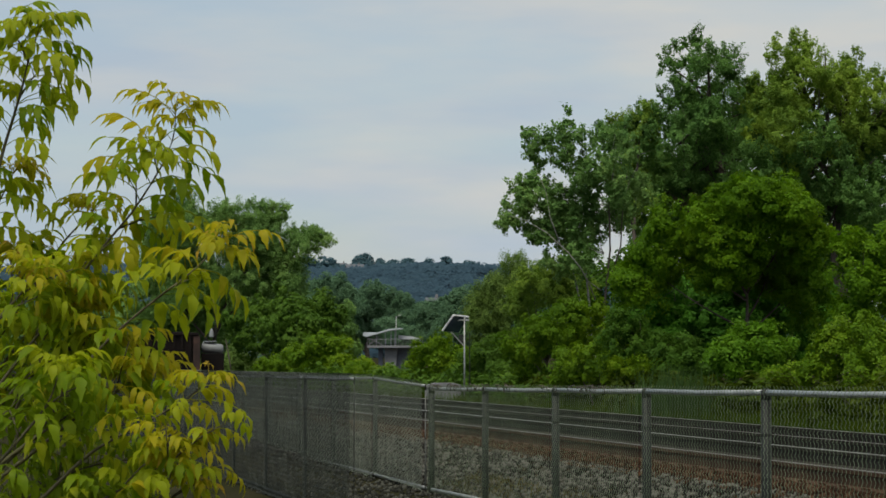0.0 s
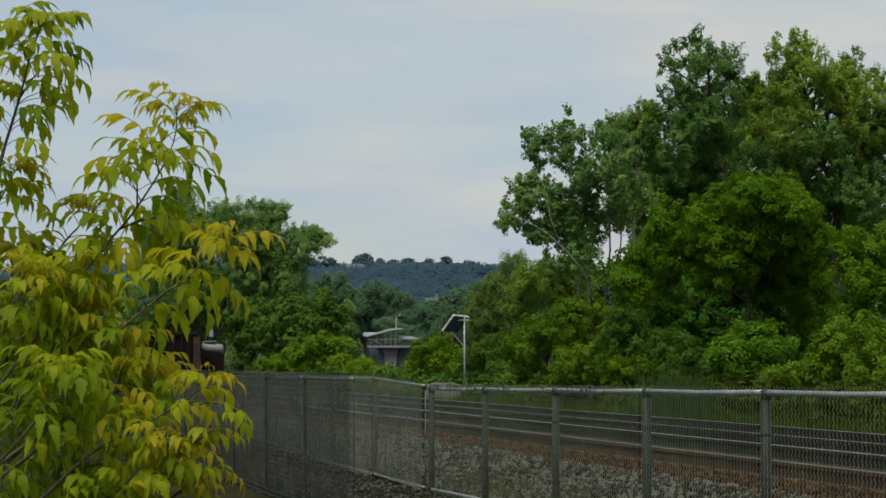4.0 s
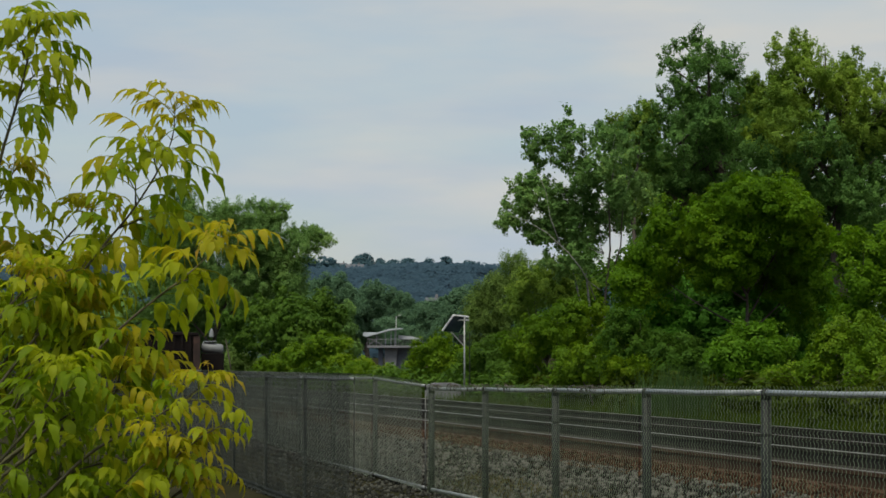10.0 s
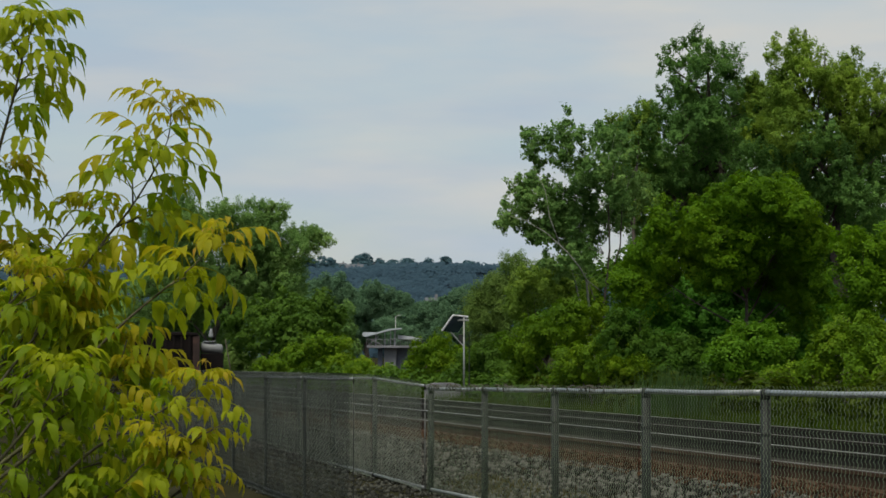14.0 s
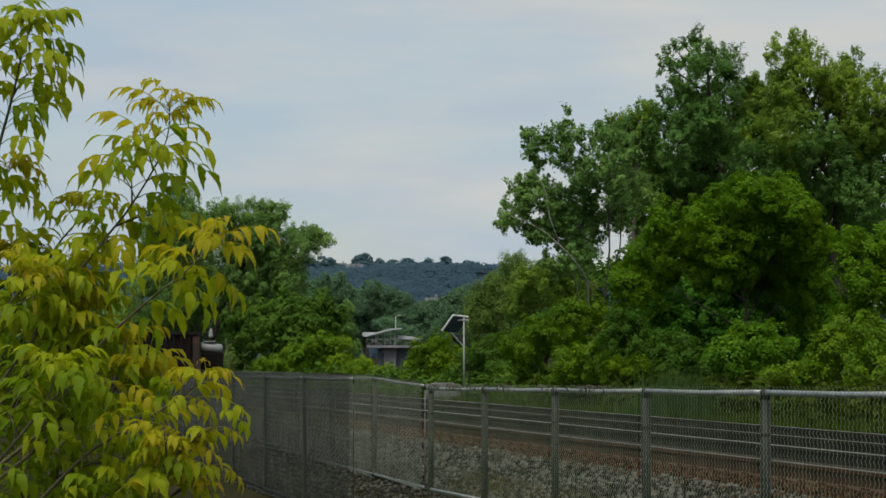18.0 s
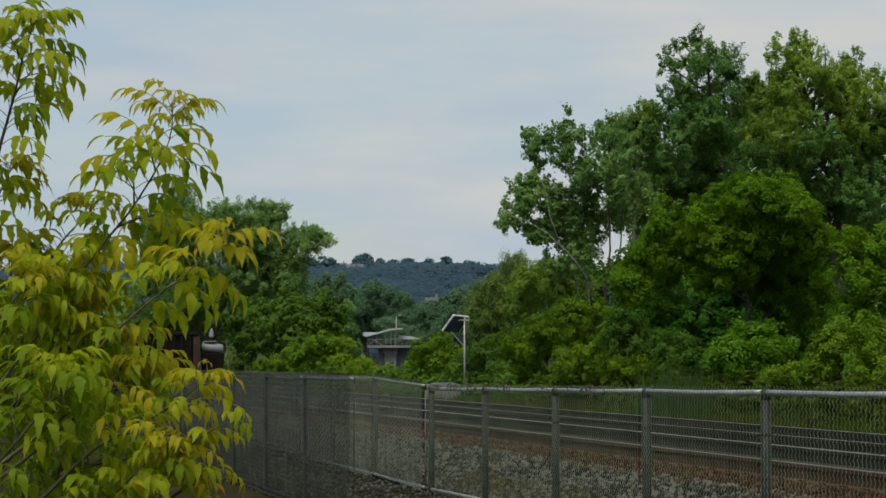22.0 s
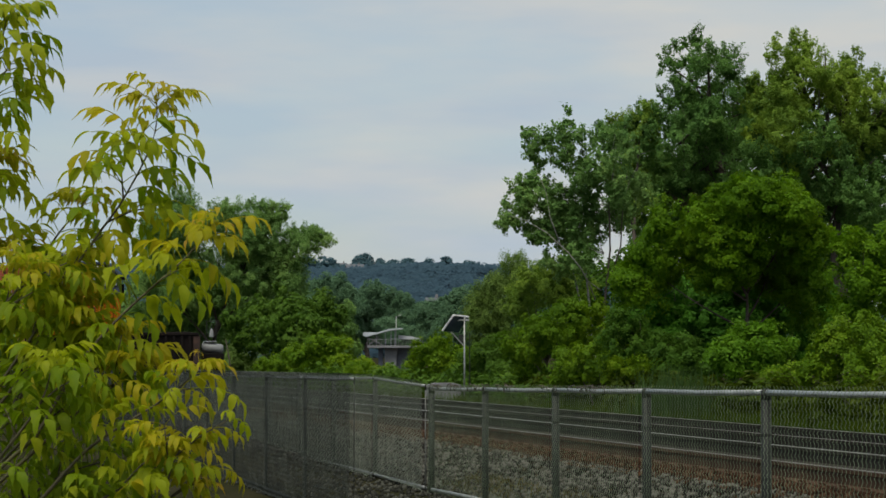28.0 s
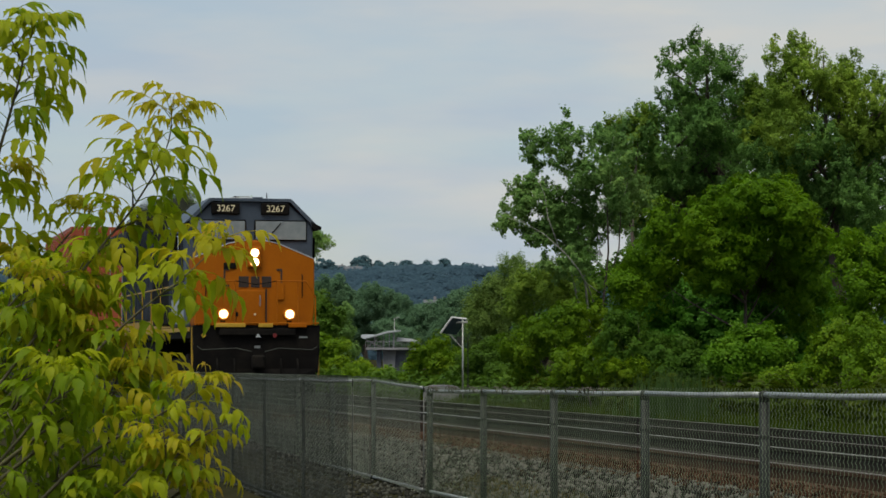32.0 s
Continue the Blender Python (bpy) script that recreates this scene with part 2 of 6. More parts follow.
M_BOXRED = material("container_orange_red", [(0.22, 0.0405, 0.0135), (0.273, 0.054, 0.018), (0.304, 0.0675, 0.027)], rough=0.55, scale=1, fine=12, bump=0.1)
M_RUST = material("rusted_steel", [(0.0175, 0.0112, 0.0098), (0.035, 0.0196, 0.0154), (0.077, 0.0385, 0.028)], rough=0.85, scale=2, fine=25, bump=0.4)
M_TANK = material("pale_tank_paint", [(0.153, 0.16, 0.16), (0.19, 0.199, 0.199), (0.221, 0.228, 0.228)], rough=0.5, scale=2, fine=20, bump=0.1)
M_CONCRETE = material("concrete", [(0.13, 0.13, 0.138), (0.185, 0.185, 0.193), (0.24, 0.24, 0.249)], rough=0.9, scale=0.6, fine=8, bump=0.3)
M_SHEETROOF = material("pale_sheet_roof", [(0.336, 0.36, 0.384), (0.4, 0.424, 0.448), (0.464, 0.488, 0.512)], rough=0.5, scale=0.5, fine=10, bump=0.1)
# blue-grey darkened in its colour for shade under the deck
M_DARKWALL = material("blue_grey_shaded_wall", [(0.056, 0.064, 0.088), (0.08, 0.088, 0.112), (0.104, 0.112, 0.136)], rough=0.7, scale=0.6, fine=8, bump=0.2)
M_HOUSEWALL = material("pale_house_wall", [(0.12, 0.127, 0.138), (0.146, 0.153, 0.164), (0.171, 0.178, 0.189)], rough=0.8, scale=0.3, fine=3, bump=0.1)
M_HOUSEROOF = material("grey_shingles", [(0.0896, 0.0952, 0.106), (0.112, 0.12, 0.134), (0.14, 0.148, 0.162)], rough=0.9, scale=0.4, fine=5, bump=0.2)
M_SMOKE = bpy.data.materials.new("exhaust_smoke")
M_SMOKE.use_nodes = True
sn, sl = M_SMOKE.node_tree.nodes, M_SMOKE.node_tree.links
sn.clear()
s_out, s_mix, s_clear, s_soot, s_noise, s_ramp = (sn.new("ShaderNode" + k) for k in ("OutputMaterial", "MixShader", "BsdfTransparent", "BsdfDiffuse", "TexNoise", "ValToRGB"))
s_soot.inputs[0].default_value = (0.05, 0.055, 0.04, 1)
s_noise.inputs["Scale"].default_value, s_noise.inputs["Detail"].default_value = 1.5, 4
s_ramp.color_ramp.elements[0].position, s_ramp.color_ramp.elements[1].position = 0.3, 0.7
s_ramp.color_ramp.elements[1].color = (0.5, 0.5, 0.5, 1)
sl.new(s_noise.outputs["Fac"], s_ramp.inputs[0])
sl.new(s_ramp.outputs[0], s_mix.inputs[0])
sl.new(s_clear.outputs[0], s_mix.inputs[1])
sl.new(s_soot.outputs[0], s_mix.inputs[2])
sl.new(s_mix.outputs[0], s_out.inputs[0])
M_SOLAR = material("solar_cells", [(0.034, 0.0525, 0.08), (0.051, 0.07, 0.112)], rough=0.2, bump=0, spec=0.7)

# ---- mesh tools ----
TURN = math.atan(1054 / 4500)
ALONG = Vector((-math.sin(TURN), math.cos(TURN), 0))
ACROSS = Vector((math.cos(TURN), math.sin(TURN), 0))
RAIL_NEAR, RAIL_FAR = 0.625, 0.515


def rail_point(s, p, z=0.0):
    """A place by its way s along the tracks and p across them."""
    return ALONG * s + ACROSS * p + Vector((0, 0, z))


def part(name, bm, mat, parent=None, label="", smooth=False):
    me = bpy.data.meshes.new(name)
    if isinstance(bm, bmesh.types.BMesh):
        bm.to_mesh(me)
        bm.free()
    else:
        me = bm
    if mat and not me.materials:
        me.materials.append(mat)
    if smooth:
        me.shade_smooth()
    ob = new(name, me)
    ob.parent = parent
    if label:
        ob["label"] = label
    return ob


def thing(name, m, label, category, group="", kind=""):
    ob = new(name)
    ob.matrix_basis = m
    return tagged(ob, label, category, group, kind)


def box(bm, lo, hi, bevel=0.0):
    g = bmesh.ops.create_cube(bm, size=1.0)
    for v in g["verts"]:
        v.co = Vector([lo[i] + (v.co[i] + 0.5) * (hi[i] - lo[i]) for i in range(3)])
    if bevel:
        edges = list({e for v in g["verts"] for e in v.link_edges})
        bmesh.ops.bevel(bm, geom=edges, offset=bevel, segments=2, affect="EDGES", profile=0.5)
    return bm


def boxed(lo, hi, bevel=0.0):
    return box(bmesh.new(), lo, hi, bevel)


def tube(bm, points, radii, sides=6):
    """A tapered tube through the points, closed at both ends."""
    pts = [Vector(p) for p in points]
    rings = []
    for i, p in enumerate(pts):
        d = (pts[min(i + 1, len(pts) - 1)] - pts[max(i - 1, 0)]).normalized()
        a = d.orthogonal().normalized() if abs(d.z) > 0.95 else d.cross(Vector((0, 0, 1))).normalized()
        b = d.cross(a)
        r = radii[i] if isinstance(radii, (list, tuple)) else radii
        rings.append([bm.verts.new(p + (a * math.cos(k * math.tau / sides) + b * math.sin(k * math.tau / sides)) * r) for k in range(sides)])
    for q, w in zip(rings, rings[1:]):
        for k in range(sides):
            bm.faces.new((q[k], q[(k + 1) % sides], w[(k + 1) % sides], w[k]))
    bm.faces.new(rings[0][::-1])
    bm.faces.new(rings[-1])
    return bm


def tubed(points, radii, sides=6):
    return tube(bmesh.new(), points, radii, sides)


def prism(outline, axis, lo, hi, bevel=0.0):
    """A flat outline drawn out along an axis (0, 1 or 2)."""
    bm = bmesh.new()
    sides = []
    for at in (lo, hi):
        row = []
        for a, b in outline:
            c = [a, b]
            c.insert(axis, at)
            row.append(bm.verts.new(c))
        sides.append(row)
    n = len(outline)
    bm.faces.new(sides[0][::-1])
    bm.faces.new(sides[1])
    for i in range(n):
        bm.faces.new((sides[0][i], sides[0][(i + 1) % n], sides[1][(i + 1) % n], sides[1][i]))
    bmesh.ops.recalc_face_normals(bm, faces=bm.faces[:])
    if bevel:
        bmesh.ops.bevel(bm, geom=bm.edges[:], offset=bevel, segments=2, affect="EDGES", profile=0.5)
    return bm


def disc(c, axis, r, depth, sides=16):
    """A short round plate or drum round an axis direction."""
    a = Vector(axis).normalized() * depth / 2
    return tubed([Vector(c) - a, Vector(c) + a], r, sides)


def mesh_from_arrays(name, verts, faces):
    """A mesh of equal-sided faces from two arrays."""
    me = bpy.data.meshes.new(name)
    k = faces.shape[1]
    me.vertices.add(len(verts))
    me.vertices.foreach_set("co", np.ascontiguousarray(verts, dtype=np.float32).ravel())
    me.loops.add(faces.size)
    me.loops.foreach_set("vertex_index", np.ascontiguousarray(faces, dtype=np.int32).ravel())
    me.polygons.add(len(faces))
    me.polygons.foreach_set("loop_start", np.arange(0, faces.size, k, dtype=np.int32))
    me.update(calc_edges=True)
    return me


def unit(a):
    return a / np.maximum(np.linalg.norm(a, axis=1, keepdims=True), 1e-9)


def leaves_mesh(name, lobes, tuft, leaf, cover, rng, flat=0.7, droop=0.0, fill=0.55, crowd=1.6, jitter=0.35, spray=0.0, up=0.4):
    """A crown: leaves on the upper and outer side of tufts, which lie over rounded lobes (x, y, z, width, height)."""
    pos, out = [], []
    per = max(12, int(cover * 2 * math.pi * tuft * tuft / (leaf * leaf * 0.4)))
    for x, y, z, rx, rz in lobes:
        c, r = np.array((x, y, z)), np.array((rx, rx * 0.9, rz))
        area = 4 * math.pi * ((rx * rx + 2 * rx * rz) / 3)
        n = max(4, int(crowd * area / (math.pi * tuft * tuft)))
        d = unit(rng.normal(size=(n, 3)))
        far = 1 - (1 - fill) * rng.random((n, 1)) ** 1.6
        bumpy = 0.93 + 0.13 * np.sin(d[:, :1] * 5 + x) * np.cos(d[:, 2:] * 6 + z) + rng.normal(size=(n, 1)) * 0.05
        mid = c + d * r * far * bumpy
        size = tuft * rng.uniform(0.5, 1.35, (n, 1, 1))
        v = rng.normal(size=(n, per, 3)) + d[:, None, :] * 0.6 + np.array((0, 0, 0.45))
        v /= np.linalg.norm(v, axis=2, keepdims=True)
        g = v * size * (0.4 + 0.65 * rng.random((n, per, 1)) ** 0.6) * np.array((1, 1, flat))
        if spray:
            axis = unit(d * 0.8 + np.array((0, 0, 0.55)) + rng.normal(size=(n, 3)) * 0.45)[:, None, :]
            u = rng.random((n, per, 1)) * 1.7 - 0.6
            g = (axis * u * 0.95 + np.clip(rng.normal(size=(n, per, 3)), -1.6, 1.6) * (0.3 - 0.1 * u)) * size * spray
            v = unit((g / size).reshape(-1, 3) + np.array((0, 0, 0.1))).reshape(g.shape)
        g[:, :, 2] -= droop * (g[:, :, 0] ** 2 + g[:, :, 1] ** 2) / tuft
        pos.append((mid[:, None, :] + g).reshape(-1, 3))
        out.append((v * 0.45 + d[:, None, :] * 0.8).reshape(-1, 3))
    pos, out = np.concatenate(pos), np.concatenate(out)
    n = len(pos)
    nor = unit(out * 0.9 + np.array((0, 0, up)) + rng.normal(size=(n, 3)) * jitter)
    tan = unit(np.cross(nor, rng.normal(size=(n, 3))))
    bi = np.cross(nor, tan)
    size = leaf * rng.uniform(0.6, 1.25, (n, 1))
    fold = nor * size * 0.08
    v = np.stack([pos - tan * size * 0.5, pos + bi * size * 0.36 + fold - tan * size * 0.08, pos + tan * size * 0.55, pos - bi * size * 0.36 + fold - tan * size * 0.08], axis=1).reshape(-1, 3)
    i = np.arange(n)[:, None] * 4
    f = np.stack([np.concatenate([i, i + 1, i + 2], 1), np.concatenate([i, i + 2, i + 3], 1)], axis=1).reshape(-1, 3)
    return mesh_from_arrays(name, v, f)


def canopy(name, pos, out, leaf, rng):
    """Distant woods: leaf clumps that lie over rounded crowns."""
    n = len(pos)
    nor = unit(out * 0.28 + np.array((0, -0.5, 0.75)) + rng.normal(size=(n, 3)) * 0.1)
    tan = unit(np.cross(nor, rng.normal(size=(n, 3))))
    bi = np.cross(nor, tan)
    size = leaf * rng.uniform(0.6, 1.3, (n, 1))
    v = np.stack([pos - tan * size * 0.5, pos + bi * size * 0.4, pos + tan * size * 0.5, pos - bi * size * 0.4], axis=1).reshape(-1, 3)
    i = np.arange(n)[:, None] * 4
    return mesh_from_arrays(name, v, np.concatenate([i, i + 1, i + 2, i + 3], 1))


def tree(name, label, base, lobes, mat, bark, trunk, clump, leaf, cover, seed, group="", flat=0.7, droop=0.0, fill=0.55, category="tree", stems=1, crowd=1.6, jitter=0.4, split=0, spray=0.0):
    """A tree or shrub: tapered trunk, a limb into each lobe, and a crown."""
    rng = np.random.default_rng(seed)
    ob = thing(name, pose(*base), label, category, group)
    b = Vector(base)
    low = min(l[2] - l[4] * 0.6 for l in lobes)
    top = max(lobes, key=lambda l: l[2])
    for k in range(stems):
        off = Vector((rng.normal() * trunk * 2.0, rng.normal() * trunk * 2.0, 0)) if stems > 1 else Vector()
        goal = Vector(top[:3]) - b if stems == 1 else Vector(lobes[k % len(lobes)][:3]) - b
        pts = []
        for i in range(6):
            t = i / 5 * (0.78 if stems == 1 else 0.9)
            pts.append(off * (1 - t) + Vector((goal.x * t ** 1.7, goal.y * t ** 1.7, goal.z * t - 0.1 * (1 - t))) + Vector((rng.normal(), rng.normal(), 0)) * trunk * 0.5 * min(1, t * 3))
        part("trunk" if k == 0 else "stem", tubed(pts, [trunk * (1.25 - 1.05 * i / 5) for i in range(6)], 8), bark, ob, smooth=True)
    for l in lobes:
        c = Vector(l[:3]) - b
        t0 = max(0.15, min(0.75, (c.z - l[4] * 1.2) / max(0.1, top[2] - b.z)))
        goal = Vector(top[:3]) - b
        start = Vector((goal.x * t0 ** 1.7, goal.y * t0 ** 1.7, goal.z * t0))
        bend = start.lerp(c, 0.5) + Vector((rng.normal(), rng.normal(), abs(rng.normal()))) * l[3] * 0.12
        tip = c + Vector((rng.normal() * 0.4 * l[3], 0, l[4] * 0.75))
        arc = [start.lerp(bend, i / 6).lerp(bend.lerp(tip, i / 6), i / 6) for i in range(7)]
        bm = tubed(arc, [trunk * (0.42 - 0.06 * i) for i in range(7)], 6)
        for j in range(5):
            d = Vector((rng.normal(), rng.normal(), abs(rng.normal()) + 0.2)).normalized()
            a = start.lerp(c, 0.45 + 0.12 * j)
            tube(bm, [a, a + Vector((d.x * l[3], d.y * l[3], d.z * l[4])) * 0.45, a + Vector((d.x * l[3], d.y * l[3], d.z * l[4])) * 0.85], [trunk * 0.14, trunk * 0.09, trunk * 0.03], 4)
        part("limb", bm, bark, ob, smooth=True)
    local = [(l[0] - b.x, l[1] - b.y, l[2] - b.z, l[3], l[4]) for l in lobes]
    if split:
        parts = []
        for x, y, z, rx, rz in local:
            parts.append((x, y, z, rx * 0.8, rz * 0.8))
            for k in range(split):
                d = unit(rng.normal(size=(1, 3)) + np.array((0, 0, 0.35)))[0]
                q = rng.uniform(0.2, 0.4)
                parts.append((x + d[0] * rx * 0.86, y + d[1] * rx * 0.86, z + d[2] * rz * 0.86, rx * q, rz * q * rng.uniform(0.9, 1.5)))
        local = parts
    part("crown", leaves_mesh("crown", local, clump, leaf, cover, rng, flat, droop, fill, crowd, jitter, spray), mat, ob)
    return ob


def blades(name, rng, spots, height, width, lean=0.25):
    """Grass: thin bent blades standing at the spots (x, y, z)."""
    n = len(spots)
    h = height * rng.uniform(0.5, 1.15, (n, 1))
    a = rng.uniform(0, math.tau, n)
    side = np.stack([np.cos(a), np.sin(a), np.zeros(n)], 1) * width * 0.5
    tip = np.stack([rng.normal(size=n), rng.normal(size=n), np.zeros(n)], 1) * lean * h
    up = np.array((0, 0, 1.0))
    v = np.stack([spots - side, spots + side, spots + up * h * 0.6 + tip * 0.3 + side * 0.7, spots + up * h * 0.6 + tip * 0.3 - side * 0.7, spots + up * h * 0.97 + tip], 1).reshape(-1, 3)
    i = np.arange(n)[:, None] * 5
    f = np.concatenate([np.concatenate([i, i + 1, i + 2], 1), np.concatenate([i, i + 2, i + 3], 1), np.concatenate([i + 3, i + 2, i + 4], 1)], 0)
    return mesh_from_arrays(name, v, f)


# ---- ground and railway ----
def ground_height(s, p):
    rise = [(-4000, 0.0), (5.9, 0.0), (6.6, 0.04), (7.1, 0.12), (16.0, 0.12), (17.5, 0.1), (60, 0.0), (4000, 0.0)]
    for (a, za), (b, zb) in zip(rise, rise[1:]):
        if p <= b:
            return za + (zb - za) * (p - a) / (b - a)
    return 0.0


def build_ground():
    bm = bmesh.new()
    ps = [-3500, -800, -200, -60, -25, -12, -6, -2, 0, 2, 4, 5.2, 5.9, 6.6, 7.1, 16, 17.5, 22, 30, 60, 150, 500, 1500, 4000]
    ss = [-400, -100, -30, -10, 0, 5, 10, 15, 20, 25, 30, 35, 40, 50, 60, 80, 110, 150, 250, 500, 1000, 2000, 4500]
    rng = np.random.default_rng(4)
    rows = [[bm.verts.new(rail_point(s, p, ground_height(s, p) + (rng.normal() * 0.015 if -12 < p < 6 and s > 6 else 0))) for p in ps] for s in ss]
    for a, b in zip(rows, rows[1:]):
        for k in range(len(ps) - 1):
            bm.faces.new((a[k], a[k + 1], b[k + 1], b[k]))
    tagged(part("ground", bm, M_GROUND, smooth=True), "weedy brown and green open ground", "ground", kind="structure")


def bed_height(p):
    """The ballast bed's surface across the tracks."""
    line = [(6.75, 0.08), (7.75, 0.405), (8.15, 0.437), (8.5, 0.44), (8.8, 0.41), (10.9, 0.41), (11.6, 0.36), (12.0, 0.305), (14.9, 0.3), (16.2, 0.1)]
    for (a, za), (b, zb) in zip(line, line[1:]):
        if p <= b:
            return za + (zb - za) * (p - a) / (b - a)
    return 0.1


def build_ballast():
    bm = bmesh.new()
    ps = [6.75, 7.0, 7.3, 7.75, 8.15, 8.5, 8.8, 9.4, 10.3, 10.9, 11.6, 12.0, 13.4, 14.9, 15.5, 16.2]
    rows = []
    for s in [-60, 0, 10, 20, 30, 40, 50, 70, 100, 150, 300, 700]:
        rows.append([bm.verts.new(rail_point(s, p, bed_height(p))) for p in ps])
    for a, b in zip(rows, rows[1:]):
        for k in range(len(ps) - 1):
            bm.faces.new((a[k], a[k + 1], b[k + 1], b[k]))
    bed = tagged(part("ballast_bed", bm, M_BALLAST, smooth=True), "grey and brown crushed stone railway bed", "ballast", kind="structure")
    rng = np.random.default_rng(8)
    for mat, count, lo, hi, name in ((M_STONE, 27000, 6.7, 7.95, "ballast_stones"), (M_RUSTSTONE, 14000, 7.75, 9.3, "rusty_ballast_stones"), (M_DARKSTONE, 13000, 9.2, 15.6, "dark_ballast_stones"), (M_PATH, 11000, 4.75, 6.8, "path_gravel")):
        s = 8 + 52 * rng.random(count) ** 1.5
        p = lo + (hi - lo) * rng.random(count)
        z = np.array([bed_height(q) if q > 6.75 else ground_height(0, q) for q in p])
        base = np.stack([s * ALONG.x + p * ACROSS.x, s * ALONG.y + p * ACROSS.y, z + 0.008], 1)
        cube = np.array([(1, 0, 0), (-1, 0, 0), (0, 1, 0), (0, -1, 0), (0, 0, 1), (0, 0, -1)], float)
        a, e = rng.uniform(0, math.tau, count), rng.uniform(0, math.tau, count)
        ca, sa, ce, se = np.cos(a), np.sin(a), np.cos(e), np.sin(e)
        size = rng.uniform(0.02, 0.042, (count, 1, 1))
        v = cube[None] * rng.uniform(0.6, 1.3, (count, 6, 1)) * size
        x, y, zz = v[..., 0], v[..., 1], v[..., 2]
        y, zz = y * ce[:, None] - zz * se[:, None], y * se[:, None] + zz * ce[:, None]
        x, y = x * ca[:, None] - y * sa[:, None], x * sa[:, None] + y * ca[:, None]
        v = np.stack([x, y, zz], 2) + base[:, None]
        tri = np.array([(0, 2, 4), (2, 1, 4), (1, 3, 4), (3, 0, 4), (2, 0, 5), (1, 2, 5), (3, 1, 5), (0, 3, 5)])
        f = (np.arange(count)[:, None, None] * 6 + tri[None]).reshape(-1, 3)
        tagged(part(name, mesh_from_arrays(name, v.reshape(-1, 3), f), mat), "grey gravel on the path between the fences" if hi < 7 else "loose grey crushed stones beside the track" if mat is M_STONE else "rust-stained crushed stones beside the rail" if mat is M_RUSTSTONE else "soot-dark crushed stones between the rails", "ballast", kind="stuff")


def rail_profile():
    return [(-0.075, -0.172), (0.075, -0.172), (0.075, -0.16), (0.012, -0.14), (0.012, -0.045), (0.036, -0.035), (0.036, -0.002), (-0.036, -0.002), (-0.036, -0.035), (-0.012, -0.045), (-0.012, -0.14), (-0.075, -0.16)]


def build_track(centre, top, label):
    track = thing("railway_track", Matrix.Translation((0, 0, 0)), label, "railway track", "railway tracks", "structure")
    turn = Matrix.Rotation(TURN, 4, "Z")
    for side in (-0.75, 0.75):
        bm = prism(rail_profile(), 1, -50, 700)
        bm.transform(turn @ Matrix.Translation((centre + side, 0, top)))
        rail = part("rail", bm, M_RAIL if centre < 10 and side < 0 else M_OLDRAIL, track)
        bm = boxed((-0.032, -50, -0.002), (0.032, 700, 0.0035))
        bm.transform(turn @ Matrix.Translation((centre + side, 0, top)))
        part("rail_head", bm, M_RAILHEAD if side > 0 else M_DULLHEAD, rail, "polished running surface" if side > 0 else "running surface coloured dull for its weaker reflection")
    bm = boxed((-1.3, -0.115, -0.17), (1.3, 0.115, 0.0), 0.012)
    me = bpy.data.meshes.new("tie")
    bm.to_mesh(me)
    bm.free()
    rng = random.Random(5)
    for i in range(150):
        s = 6 + i * 0.5
        ob = part("tie", me, M_TIE, track)
        ob.matrix_basis = Matrix.Translation(rail_point(s, centre + rng.uniform(-0.04, 0.04), top - 0.172 - rng.uniform(0, 0.012))) @ Matrix.Rotation(TURN + rng.uniform(-0.02, 0.02), 4, "Z")
    plate = bpy.data.meshes.new("tie_plate")
    bm = boxed((-0.17, -0.09, 0.0), (0.17, 0.09, 0.018))
    for a in (-0.12, 0.12):
        for b in (-0.05, 0.05):
            box(bm, (a - 0.014, b - 0.014, 0.01), (a + 0.014, b + 0.014, 0.04))
    bm.to_mesh(plate)
    bm.free()
    for i in range(70):
        ob = part("tie_plate", plate, M_RAIL, track)
        ob.matrix_basis = Matrix.Translation(rail_point(6 + i * 0.5, centre - 0.75, top - 0.172)) @ Matrix.Rotation(TURN, 4, "Z")


build_ground()
build_ballast()
build_track(9.4, RAIL_NEAR, "rusty steel rails on dark timber ties")
build_track(13.4, RAIL_FAR, "second pair of rusty rails on timber ties")


# ---- chain-link fence ----
def fence_place(d, side=0.0):
    """A place on the fence's line, d metres beyond the corner post (negative: towards the camera), or to its side."""
    return Vector((-0.18, 29.56, 0)) + Vector((-0.2034, 0.9791, 0)) * d + Vector((-0.9791, -0.2034, 0)) * side


